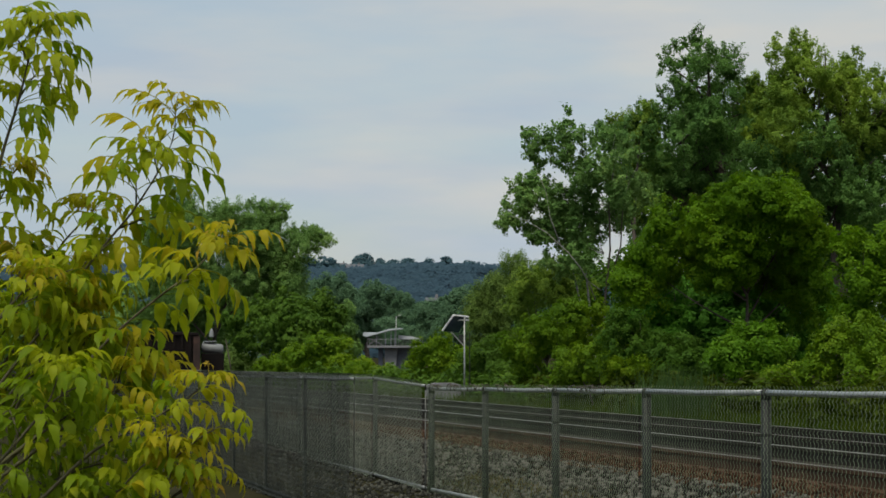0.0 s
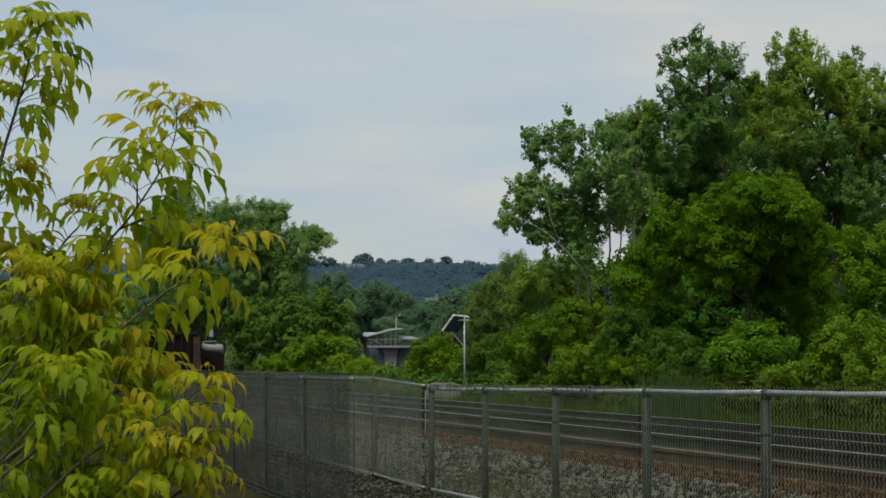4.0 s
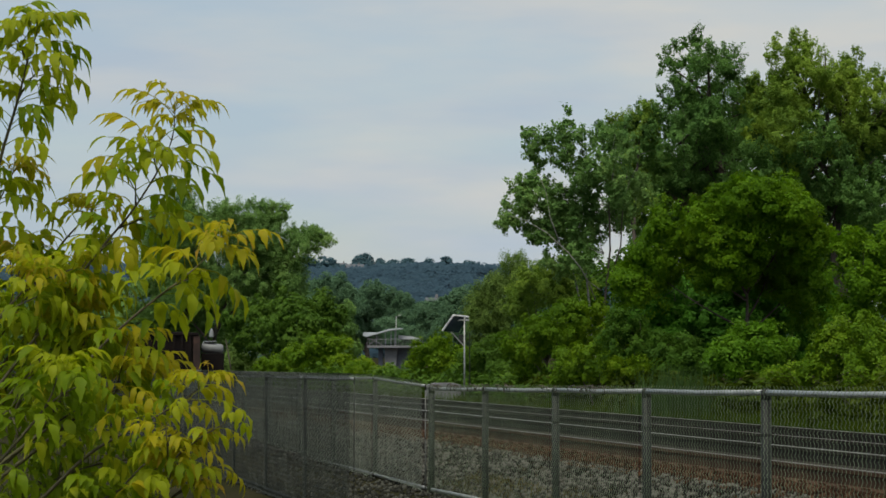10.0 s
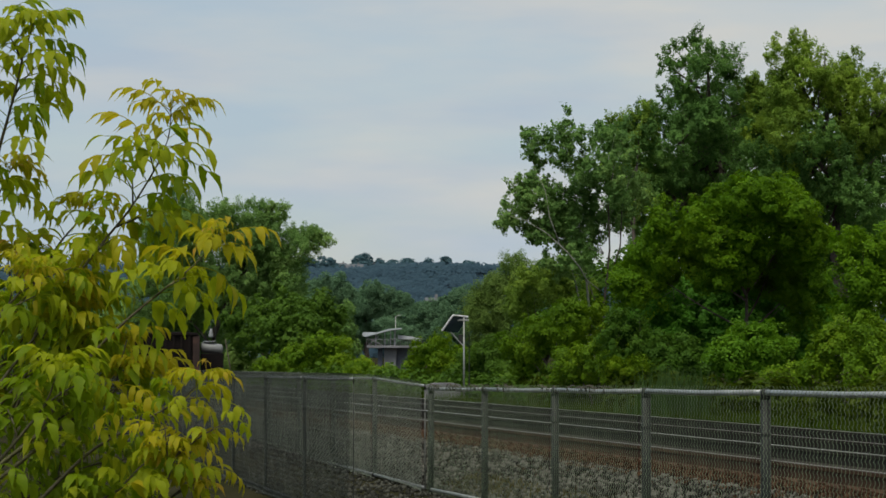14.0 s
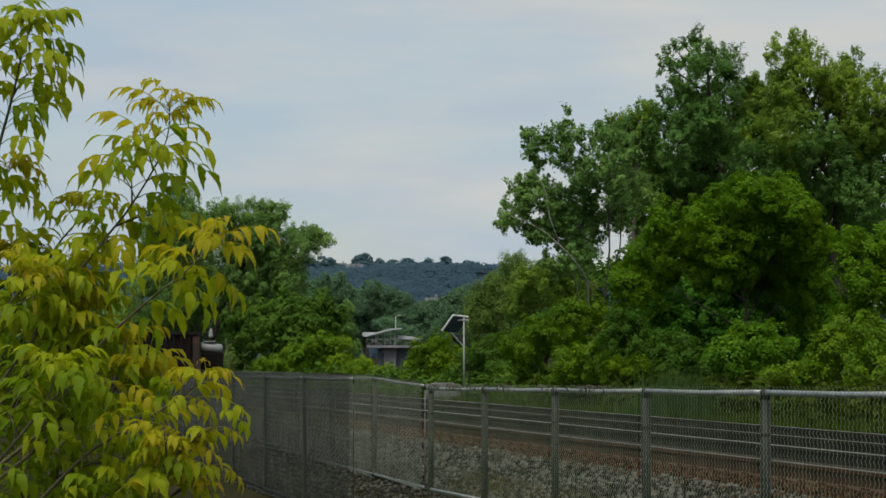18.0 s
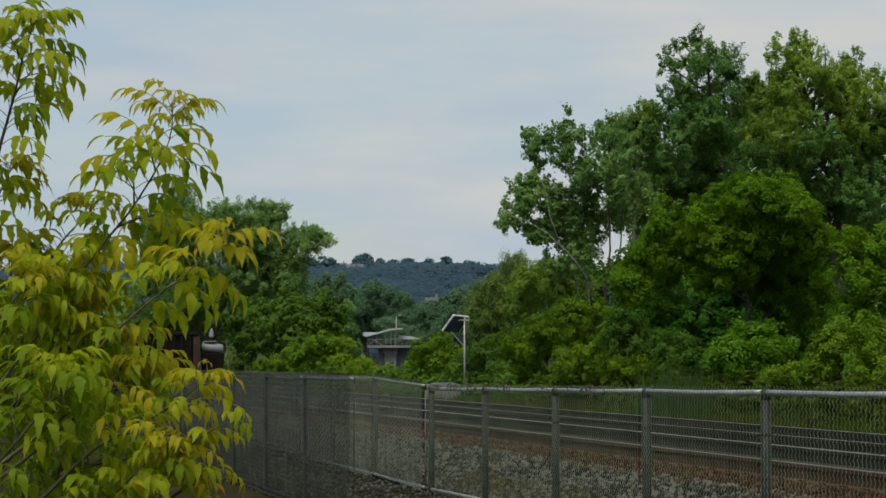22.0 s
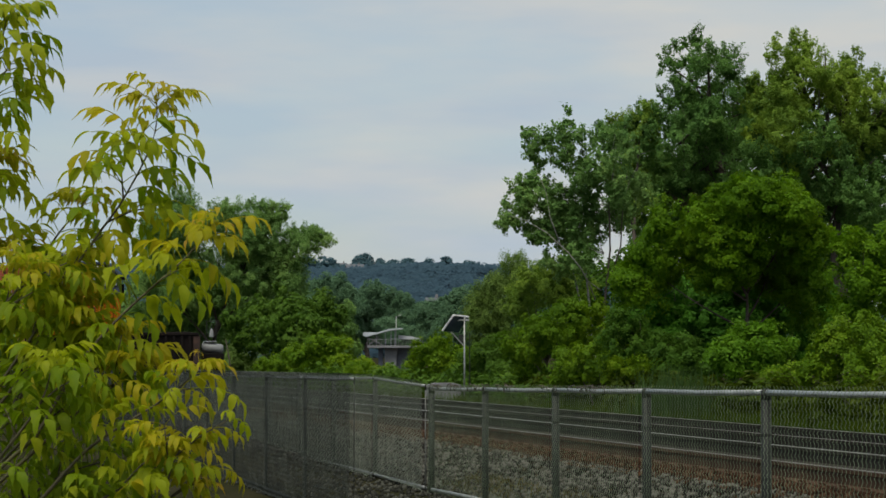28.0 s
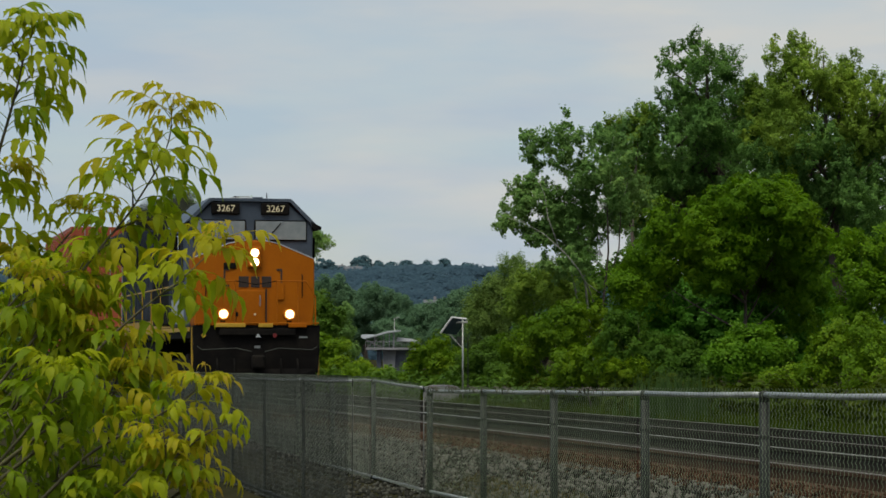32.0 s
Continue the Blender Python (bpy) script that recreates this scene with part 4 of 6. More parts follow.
def build_hill():
    """The wooded ridge that closes the view, with its woods."""
    bm = bmesh.new()
    rng = np.random.default_rng(9)
    rows = []
    for j in range(14):
        y = 900 + j * 110
        row = []
        for i in range(40):
            x = -1600 + i * 80
            row.append(bm.verts.new((x, y, ridge(x, y) - 2.5)))
        rows.append(row)
    for a, b in zip(rows, rows[1:]):
        for k in range(len(a) - 1):
            bm.faces.new((a[k], a[k + 1], b[k + 1], b[k]))
    tagged(part("hill", bm, M_HILLWOOD, smooth=True), "long wooded ridge on the skyline, tinted blue for haze", "hill", kind="structure")
    n, per = 3600, 110
    y = 955 + 1000 * rng.random(n) ** 0.8
    x = (rng.random(n) - 0.5) * y * 0.36
    z = np.array([ridge(a, b) for a, b in zip(x, y)]) + 0.5
    size = rng.uniform(4.0, 9.0, (n, 1, 1))
    d = rng.normal(size=(n, per, 3)) + np.array((0, -0.3, 0.5))
    d /= np.linalg.norm(d, axis=2, keepdims=True)
    pos = (np.stack([x, y, z], 1)[:, None] + d * size * np.array((1, 1, 0.75)) * rng.uniform(0.5, 1.45, (n, per, 1))).reshape(-1, 3)
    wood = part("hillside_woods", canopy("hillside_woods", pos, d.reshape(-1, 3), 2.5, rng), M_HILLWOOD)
    tagged(wood, "far ridge woods with haze put into their blue colour", "woods", kind="stuff")
    crowns = [(-90, 68.9, 9.5, 6.9), (-84, 66.4, 6, 4.4), (-61.5, 71.4, 8.2, 6.6), (-65, 67.5, 6, 4.4), (-47.7, 69.2, 3.9, 4.8), (-37.7, 69.2, 4.8, 4.6), (-43.3, 66.6, 4.4, 3.0), (-26.9, 71.6, 5.2, 2.6), (-18.6, 66.2, 4.4, 2.6), (-11.3, 70.1, 3, 4.2),
              (-6, 65.8, 4.4, 2.6), (2.2, 71.8, 3.9, 3.7), (7, 67.5, 5.2, 3.0), (20, 68.4, 6.9, 3.7), (27.7, 64.9, 6, 3), (12, 65.8, 4.4, 2.6), (-74.5, 66.6, 4.4, 3), (-56, 64.9, 4.4, 2.6), (-33, 65.3, 4.4, 2.6), (-106, 70, 8.7, 6.5), (36, 63.2, 7, 3)]
    for i, (x, z, rx, rz) in enumerate(crowns):
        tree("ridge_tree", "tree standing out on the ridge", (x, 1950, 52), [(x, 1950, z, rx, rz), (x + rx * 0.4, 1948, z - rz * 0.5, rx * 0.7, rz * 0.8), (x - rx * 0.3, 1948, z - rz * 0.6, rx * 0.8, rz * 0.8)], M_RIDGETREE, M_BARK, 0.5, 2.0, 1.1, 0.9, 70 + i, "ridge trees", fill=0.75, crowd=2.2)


build_trees()
build_shrubs()
build_undergrowth()
build_far_trees()
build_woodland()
build_hill()

# ---- far things ----
def build_solar_mast():
    ob = thing("solar_mast", pose(*(0.607, 72.00, 0.628)), "thin grey mast carrying a tilted solar panel", "solar panel")
    h = 2.06
    part("mast", tubed([(0, 0, -0.6), (0, 0, h)], [0.028, 0.024], 10), M_GALV, ob, smooth=True)
    part("cross_arm", boxed((-0.2, -0.03, h - 0.12), (0.14, 0.03, h - 0.06), 0.008), M_GALV, ob)
    top_a, top_b, low_b, low_a = (Vector(q) for q in ((-0.3, -0.25, h + 0.03), (0.12, 0.1, h - 0.01), (-0.17, 0.35, h - 0.45), (-0.61, 0.0, h - 0.4)))
    face = (top_b - top_a).cross(low_a - top_a).normalized() * 0.035
    bm = bmesh.new()
    front = [bm.verts.new(q) for q in (top_a, top_b, low_b, low_a)]
    rear = [bm.verts.new(q + face) for q in (top_a, top_b, low_b, low_a)]
    bm.faces.new(front)
    bm.faces.new(rear[::-1])
    for k in range(4):
        bm.faces.new((front[k], rear[k], rear[(k + 1) % 4], front[(k + 1) % 4]))
    bmesh.ops.recalc_face_normals(bm, faces=bm.faces[:])
    p = part("solar_panel", bm, M_SOLAR, ob, "dark tilted solar panel")
    for a, b in ((top_a, top_b), (top_a, low_a), (low_a, low_b), (top_b, low_b)):
        part("panel_edge", tubed([a + face / 2, b + face / 2], 0.028 if a is top_a else 0.016, 6), M_WHITEPAINT, p, "pale metal edge")
    part("brace", tubed([(0, 0, h - 0.85), (-0.38, 0, h - 0.42)], 0.018, 6), M_GALV, ob)
    part("equipment_box", boxed((-0.16, 0.02, h - 0.75), (-0.03, 0.14, h - 0.5), 0.01), M_POSTGALV, ob)
    part("conduit", tubed([(0.15, 0.3, -0.6), (0.15, 0.3, h - 0.45)], 0.014, 6), M_POSTGALV, ob)


def build_cabinet():
    ob = thing("equipment_cabinet", pose(*(0.016, 73.00, 0.129)), "low pale grey trackside equipment cabinet with a rounded lid", "cabinet")
    body = part("body", boxed((-0.5, -0.3, -0.3), (0.5, 0.3, 0.52), 0.02), M_CONCRETE, ob)
    part("lid", prism([(-0.54, 0.53), (0.54, 0.53), (0.5, 0.62), (0.26, 0.68), (-0.26, 0.68), (-0.5, 0.62)], 1, -0.33, 0.33, 0.01), M_CONCRETE, ob)
    door = part("door", boxed((-0.42, -0.315, -0.2), (0.42, -0.302, 0.46), 0.004), M_CONCRETE, ob)
    part("handle", boxed((0.2, -0.34, 0.1), (0.25, -0.318, 0.22), 0.004), M_BLACK, door)


def build_pavilion():
    ob = thing("viewing_deck", pose(*(-5.425, 260.00, -0.022)), "raised white deck with a canopy roof on concrete piers", "pavilion")
    k = 260 / 4500
    part("deck", boxed((-39 * k, -2, 2.24), (58 * k, 3, 2.48), 0.03), M_CONCRETE, ob)
    part("pier", prism([(-9 * k, -1.5), (9 * k, -1.5), (14 * k, 2.23), (-9 * k, 2.23)], 1, -1, 1.2, 0.04), M_CONCRETE, ob, "pale concrete pier")
    part("pier", boxed((40 * k, -1, -1.5), (46 * k, 1.2, 2.23), 0.04), M_CONCRETE, ob, "pale concrete pier")
    part("lower_wall", boxed((9 * k, -0.6, -1.5), (39.8 * k, 1.15, 2.22)), M_DARKWALL, ob, "blue-grey wall coloured dark for shade")
    part("pier", boxed((-20 * k, -0.9, -1.5), (-12 * k, 1.1, 2.23), 0.04), M_DARKWALL, ob)
    for a, b in (((-40, 3.3), (-11, 2.5)), ((-18, 3.45), (-37, 2.5))):
        part("brace", tubed([(a[0] * k, -1.6, a[1]), (b[0] * k, -1.6, b[1])], 0.05, 6), M_CONCRETE, ob)
    part("canopy", prism([(-41 * k, 3.36), (0, 4.0), (22 * k, 4.17), (22 * k, 4.27), (0, 4.18), (-41 * k, 3.46)], 1, -2, 2.5), M_SHEETROOF, ob, "pale sheet canopy rising to one end")
    part("low_roof", prism([(-50 * k, 3.6), (-46 * k, 3.42), (-24 * k, 3.6), (-18 * k, 3.78), (-28 * k, 3.86), (-48 * k, 3.86)], 1, 2.6, 4.4), M_SHEETROOF, ob)
    part("low_roof", prism([(14 * k, 3.2), (58 * k, 3.0), (58 * k, 3.16), (40 * k, 3.42), (14 * k, 3.58)], 1, 2.5, 4), M_SHEETROOF, ob)
    part("handrail", tubed([(-39 * k, -1.95, 3.12), (58 * k, -1.95, 3.12)], 0.03, 6), M_CONCRETE, ob)
    me = bpy.data.meshes.new("baluster")
    bm = tubed([(0, 0, 2.45), (0, 0, 3.12)], 0.02, 5)
    bm.to_mesh(me)
    bm.free()
    for i in range(24):
        o = part("baluster", me, M_CONCRETE, ob)
        o.matrix_basis = Matrix.Translation((-39 * k + i * 97 * k / 23, -1.95, 0))
    for x in (-24, -8, 2, 9):
        part("column", tubed([(x * k, 0, 2.45), (x * k, 0, 4.0 + x * 0.0135)], 0.06, 8), M_DIMWHITE, ob)
    lamp = thing("street_lamp", pose(*(-4.827, 262.00, -0.035)), "slim pale street lamp beside the deck", "street lamp")
    part("pole", tubed([(0, 0, -1.5), (0, 0, 5.5)], [0.06, 0.035], 8), M_GALV, lamp, smooth=True)
    part("arm", tubed([(0, 0, 5.45), (0.25, 0, 5.62), (0.4, 0, 5.62)], 0.025, 6), M_GALV, lamp)
    part("lamp_head", boxed((0.3, -0.06, 5.58), (0.52, 0.06, 5.64), 0.02), M_GALV, lamp)


def build_house(x, y, z, w, d, h, turn, label):
    ob = thing("house", pose(x, y, z, 0, 0, turn), label, "house", "houses on the ridge")
    part("wall", boxed((-w / 2, -d / 2, -3), (w / 2, d / 2, h)), M_HOUSEWALL, ob)
    roof = part("roof", prism([(-d / 2 - 0.6, h - 0.1), (d / 2 + 0.6, h - 0.1), (0, h + d * 0.33)], 0, -w / 2 - 0.5, w / 2 + 0.5), M_HOUSEROOF, ob)
    part("chimney", boxed((w * 0.2, -0.5, h), (w * 0.2 + 1, 0.5, h + d * 0.33 + 1.2)), M_CONCRETE, roof)
    for i in range(3):
        wx = -w * 0.32 + i * w * 0.32
        win = part("window", boxed((wx - 0.8, -d / 2 - 0.08, h * 0.35), (wx + 0.8, -d / 2 + 0.02, h * 0.8)), M_WHITEPAINT, ob)
        part("pane", boxed((wx - 0.65, -d / 2 - 0.12, h * 0.4), (wx + 0.65, -d / 2 - 0.085, h * 0.76)), M_GLASS, win)


def build_houses():
    for (x, y, z), w, d, h, turn, label in (
            ((-65.90, 1900.00, 61.58), 13, 10, 3.5, 12, "pale two-storey house among ridge trees"),
            ((-26.60, 1930.00, 64.25), 11, 8, 2.4, -8, "low pale house on the ridge"),
            ((-54.04, 1960.00, 66.09), 8, 7, 3, 20, "small pale house on the ridge"),
            ((-78.87, 1960.00, 65.22), 9, 8, 3.5, 0, "pale house on the ridge behind trees"),
            ((-4.000, 1000.00, 20.74), 5, 4, 1.6, 6, "white house with a grey roof in the valley woods"),
            ((3.555, 1000.00, 21.19), 4, 3, 1.6, -14, "small pale house in the valley woods")):
        build_house(x, y, z, w, d, h, turn, label)


def build_bin():
    ob = thing("hopper_car", pose(*(-10.76, 104.00, 0.866), 0, 0, 6), "rusty dark steel ribbed hopper car parked beside the tracks", "hopper car")
    k = 104 / 4500
    part("body", prism([(-85 * k, -0.5), (30 * k, -0.5), (35 * k, 1.5), (33 * k, 1.62), (10 * k, 1.68), (-85 * k, 1.62)], 1, 0, 5.0, 0.02), M_DARKRUST, ob, "dark rusted steel body")
    part("end_wall", boxed((24 * k, -0.05, -0.4), (36 * k, 0.0, 1.5), 0.01), M_RUST, ob)
    me = bpy.data.meshes.new("rib")
    bm = boxed((-0.05, -0.09, -0.5), (0.05, 0.0, 1.5), 0.01)
    bm.to_mesh(me)
    bm.free()
    for i in range(8):
        o = part("rib", me, M_DARKRUST, ob)
        o.matrix_basis = Matrix.Translation((-80 * k + i * 14 * k, 0.0, 0))
    part("top_chord", boxed((-85 * k, -0.1, 1.52), (33 * k, 0.02, 1.64), 0.02), M_DARKRUST, ob)
    t = thing("water_tank", pose(*(-9.553, 106.00, 0.851)), "pale steel tank beside the rusty hopper car", "tank")
    part("shell", tubed([(-0.5, 0, 1.06), (-0.45, 0, 1.06), (0.34, 0, 0.98), (0.4, 0, 0.98)], [0.14, 0.22, 0.2, 0.13], 16), M_TANK, t, smooth=True)
    part("cradle", boxed((-0.5, -0.2, -0.6), (0.42, 0.2, 0.8), 0.02), M_DARKRUST, t)
    part("cover", boxed((-0.42, -0.2, 1.28), (0.1, 0.2, 1.31), 0.01), M_DIMWHITE, t)
    s = thing("bell_frame", pose(*(-9.829, 108.00, 0.836)), "slender steel frame holding a small bell", "bell")
    for x in (-0.2, 0.2):
        part("upright", tubed([(x, 0, -0.6), (x, 0, 2.2)], 0.016, 6), M_POSTGALV, s)
    for z in (1.35, 2.18):
        part("crossbar", tubed([(-0.2, 0, z), (0.2, 0, z)], 0.016, 6), M_POSTGALV, s)
    part("bell", tubed([(0, 0, 1.5), (0, 0, 1.56), (0, 0, 1.72), (0, 0, 1.84), (0, 0, 1.88)], [0.12, 0.1, 0.08, 0.05, 0.02], 12), M_TANK, s, smooth=True)
    part("hanger", tubed([(0, 0, 1.86), (0, 0, 2.18)], 0.012, 5), M_POSTGALV, s)
    p = thing("leaning_pole", pose(*(-8.835, 107.00, 0.843)), "weathered grey leaning timber pole", "pole")
    part("pole", tubed([(0.05, 0, -0.6), (-0.3, 0, 1.4)], [0.035, 0.02], 7), M_BARK, p, smooth=True)


def build_reeds():
    """A stand of tall upright reeds before the hedge."""
    rng = np.random.default_rng(19)
    n = 520
    x = rng.normal(4.75, 0.42, n)
    spots = np.stack([x, 52.5 + rng.normal(size=n) * 0.5, np.full(n, 0.08)], 1)
    tagged(part("reeds", blades("reeds", rng, spots, 1.28, 0.035, 0.1), M_REED), "blue-green upright reeds before the hedge", "reeds", kind="stuff")


def build_grass():
    rng = np.random.default_rng(31)
    n = 18000
    s, p = 12 + 75 * rng.random(n), 15.8 + 4.5 * rng.random(n) ** 1.3
    spots = np.stack([s * ALONG.x + p * ACROSS.x, s * ALONG.y + p * ACROSS.y, np.full(n, 0.08)], 1)
    tagged(part("verge_grass", blades("verge_grass", rng, spots, 0.5, 0.026), M_GRASS), "tall green grass along the far side of the tracks", "grass", kind="stuff")
    n = 900
    s, p = 26.3 + 2.6 * rng.random(n) + np.where(rng.random(n) < 0.3, -2.6, 0.0), 6.75 + 0.45 * rng.random(n)
    spots = np.stack([s * ALONG.x + p * ACROSS.x, s * ALONG.y + p * ACROSS.y, np.array([bed_height(q) for q in p]) - 0.01], 1)
    tagged(part("dry_grass", blades("dry_grass", rng, spots, 0.1, 0.012, 0.8), M_DRYGRASS), "flattened yellow-brown dry grass among the stones", "grass", kind="stuff")


build_solar_mast()
build_cabinet()
build_pavilion()
build_houses()
build_bin()
build_reeds()
build_grass()

# ---- train ----
def text_mesh(body, size):
    cu = bpy.data.curves.new("figures", "FONT")
    cu.body, cu.size, cu.extrude, cu.align_x, cu.align_y = body, size, 0.004, "CENTER", "CENTER"
    ob = new("figures", cu)
    me = bpy.data.meshes.new_from_object(ob)
    bpy.data.objects.remove(ob)
    return me


def front_turn():
    """Turns a flat drawing in x, y so that it stands and faces forward along local -y."""
    return Matrix.Rotation(radians(90), 4, "X")


def build_wheelset(parent, y, r=0.53):
    bm = bmesh.new()
    tube(bm, [(-0.8, y, 0), (0.8, y, 0)], 0.09, 10)
    axle = part("axle", bm, M_BLACK, parent)
    for x in (-0.75, 0.75):
        part("wheel", tubed([(x - 0.07, y, 0), (x - 0.03, y, 0), (x + 0.07, y, 0)] if x < 0 else [(x - 0.07, y, 0), (x + 0.03, y, 0), (x + 0.07, y, 0)], [r * 0.98, r, r * 1.03] if x > 0 else [r * 1.03, r, r * 0.98], 24), M_RUST, axle)
    return axle


def build_locomotive():
    """Local axes: -y is forward (front plate at y = 0), x across, z up from the rail head."""
    ob = thing("locomotive", Matrix.Identity(4), "orange-nosed dark blue diesel locomotive with lit headlights", "locomotive", kind="")
    fr = part("underframe", prism([(-1.5, 1.42), (1.5, 1.42), (1.5, 1.72), (-1.5, 1.72)], 1, 0.1, 21.6, 0.03), M_BLACK, ob, "black steel underframe")
    part("walkway_edge", boxed((-1.53, 0.6, 1.6), (-1.5, 21.4, 1.7)), M_YELLOW, fr)
    part("walkway_edge", boxed((1.5, 0.6, 1.6), (1.53, 21.4, 1.7)), M_YELLOW, fr)
    # pilot, plough and coupler
    pilot = part("pilot", prism([(-1.46, 0.62), (1.46, 0.62), (1.5, 1.2), (1.5, 1.74), (-1.5, 1.74), (-1.5, 1.2)], 1, 0.0, 0.16, 0.02), M_BLACK, ob, "black front plate")
    bm = bmesh.new()
    a = [(-1.4, -0.02, 0.12), (0, -0.42, 0.12), (1.4, -0.02, 0.12)]
    b = [(-1.4, 0.0, 0.72), (0, -0.1, 0.72), (1.4, 0.0, 0.72)]
    va, vb = [bm.verts.new(q) for q in a], [bm.verts.new(q) for q in b]
    for i in range(2):
        bm.faces.new((va[i], va[i + 1], vb[i + 1], vb[i]))
    back = [bm.verts.new((q[0], 0.1, q[2])) for q in (a[0], a[2], b[2], b[0])]
    bm.faces.new((va[0], vb[0], back[3], back[0]))
    bm.faces.new((va[2], back[1], back[2], vb[2]))
    bm.faces.new(back)
    part("snow_plough", bm, M_BLACK, pilot)
    part("coupler", boxed((-0.13, -0.5, 0.72), (0.13, 0.05, 1.02), 0.04), M_BLACK, pilot)
    part("coupler_knuckle", boxed((-0.2, -0.62, 0.72), (0.1, -0.44, 1.04), 0.05), M_BLACK, pilot)
    for x in (-0.95, -0.55, 0.55, 0.95):
        part("brake_hose", tubed([(x, -0.05, 0.95), (x, -0.16, 0.8), (x, -0.18, 0.55), (x + 0.06, -0.16, 0.42)], 0.025, 6), M_BLACK, pilot)
    part("anticlimber", boxed((-0.9, -0.12, 1.5), (0.9, 0.02, 1.66), 0.02), M_BLACK, pilot)
    for x0, x1, mat in ((-1.0, -0.29, M_YELLOW), (0.03, 0.36, M_YELLOW), (0.74, 1.16, M_ORANGE)):
        part("step_edge", boxed((x0, -0.13, 1.69), (x1, -0.02, 1.78), 0.01), mat, pilot, "painted step edge")
    for sx in (-1, 1):
        part("uncoupling_lever", tubed([(sx * 0.16, -0.2, 1.12), (sx * 0.5, -0.12, 1.2), (sx * 1.3, -0.1, 1.16), (sx * 1.42, -0.1, 1.24)], 0.014, 6), M_POSTGALV, pilot, "dark bent uncoupling lever")
    part("front_lip", boxed((-1.47, -0.06, 1.775), (1.47, 0.05, 1.805), 0.006), M_ORANGE, pilot)
    part("release_plate", boxed((-0.06, -0.02, 1.2), (0.08, -0.005, 1.26)), M_TANK, pilot)
    for sx in (-1, 1):
        for z in (0.45, 0.75, 1.05, 1.35):
            part("step", boxed((sx * 1.53 - 0.18 * (sx > 0), 0.25, z), (sx * 1.53 + 0.18 * (sx < 0), 0.6, z + 0.03)), M_BLACK, pilot)
        part("step_side", boxed((sx * 1.5 - 0.02, 0.18, 0.4), (sx * 1.5 + 0.02, 0.24, 1.7)), M_YELLOW, pilot)
    part("marker_lamp", disc((-1.26, -0.02, 1.5), (0, 1, 0), 0.05, 0.05), M_YELLOW, pilot)
    part("marker_lamp", disc((0.4, -0.14, 1.5), (0, 1, 0), 0.05, 0.05), M_REDLAMP, pilot)
    part("data_plate", boxed((1.0, -0.02, 1.44), (1.2, -0.005, 1.48)), M_TANK, pilot)
    part("angle_cock", prism([(-0.06, 1.45), (0.07, 1.45), (0.005, 1.54)], 1, -0.16, -0.12), M_DIMWHITE, pilot)
    # nose
    nose = part("nose", prism([(-1.42, 1.72), (1.42, 1.72), (1.46, 2.2), (1.46, 3.32), (0.62, 3.66), (0.36, 3.73), (0.12, 3.76), (-0.12, 3.76), (-0.36, 3.73), (-0.62, 3.66), (-1.46, 3.32), (-1.46, 2.2)], 1, 0.5, 1.3, 0.04), M_ORANGE, ob, "orange short hood")
    for sx in (-1, 1):
        part("nose_edge", tubed([(sx * 1.45, 0.5, 3.33), (sx * 0.62, 0.5, 3.67), (sx * 0.36, 0.5, 3.738), (sx * 0.1, 0.5, 3.768)], 0.014, 6), M_DIMWHITE, nose, "pale edge line")
    part("nose_vent", boxed((-0.72, 0.465, 3.08), (-0.42, 0.5, 3.22), 0.01), M_BLACK, nose)
    part("grab_iron", tubed([(-1.15, 0.46, 2.4), (-1.15, 0.42, 2.45), (-1.15, 0.42, 2.9), (-1.15, 0.46, 2.95)], 0.014, 6), M_BLACK, nose)
    part("grab_iron", tubed([(1.15, 0.46, 2.4), (1.15, 0.42, 2.45), (1.15, 0.42, 2.9), (1.15, 0.46, 2.95)], 0.014, 6), M_BLACK, nose)
    part("nose_door", boxed((-0.42, 0.46, 1.81), (0.26, 0.5, 2.56), 0.012), M_ORANGE, nose)
    part("door_handle", tubed([(0.14, 0.42, 2.2), (0.14, 0.42, 2.45)], 0.015, 6), M_CHROME, nose)
    part("door_lamp", disc((0.02, 0.44, 2.0), (0, 1, 0), 0.025, 0.04, 10), M_NUMBER, nose, "small pale lamp")
    for x0, x1 in ((-0.47, -0.43), (0.28, 0.31)):
        part("door_jamb", boxed((x0, 0.47, 1.81), (x1, 0.495, 2.6)), M_LOGO, nose, "dark door joint")
    part("door_hinge", boxed((-0.46, 0.44, 2.4), (-0.38, 0.475, 2.48)), M_BLACK, nose)
    part("door_hinge", boxed((-0.46, 0.44, 1.95), (-0.38, 0.475, 2.05)), M_BLACK, nose)
    part("sand_hatch", boxed((0.55, 0.46, 2.35), (0.72, 0.5, 2.75), 0.01), M_ORANGE, nose)
    head = part("headlight_housing", boxed((-0.17, 0.38, 3.1), (0.17, 0.52, 3.6), 0.05), M_ORANGE, nose)
    for z in (3.23, 3.45):
        part("headlight_ring", disc((0.0, 0.362, z), (0, 1, 0), 0.11, 0.03, 20), M_HALO, head, "glowing ring imitating the lamp halo")
        part("headlight", disc((0.0, 0.35, z), (0, 1, 0), 0.088, 0.04, 20), M_LAMP, head, "lit headlight")
    # emblem as plain bars between brackets
    emblem = part("emblem", boxed((-0.36, 0.486, 2.64), (-0.12, 0.5, 2.9), 0.004), M_LOGO, nose, "dark emblem of plain bars")
    for x0, x1 in ((-0.07, 0.14), (0.19, 0.42)):
        part("bar", boxed((x0, 0.486, 2.64), (x1, 0.5, 2.9), 0.004), M_LOGO, emblem)
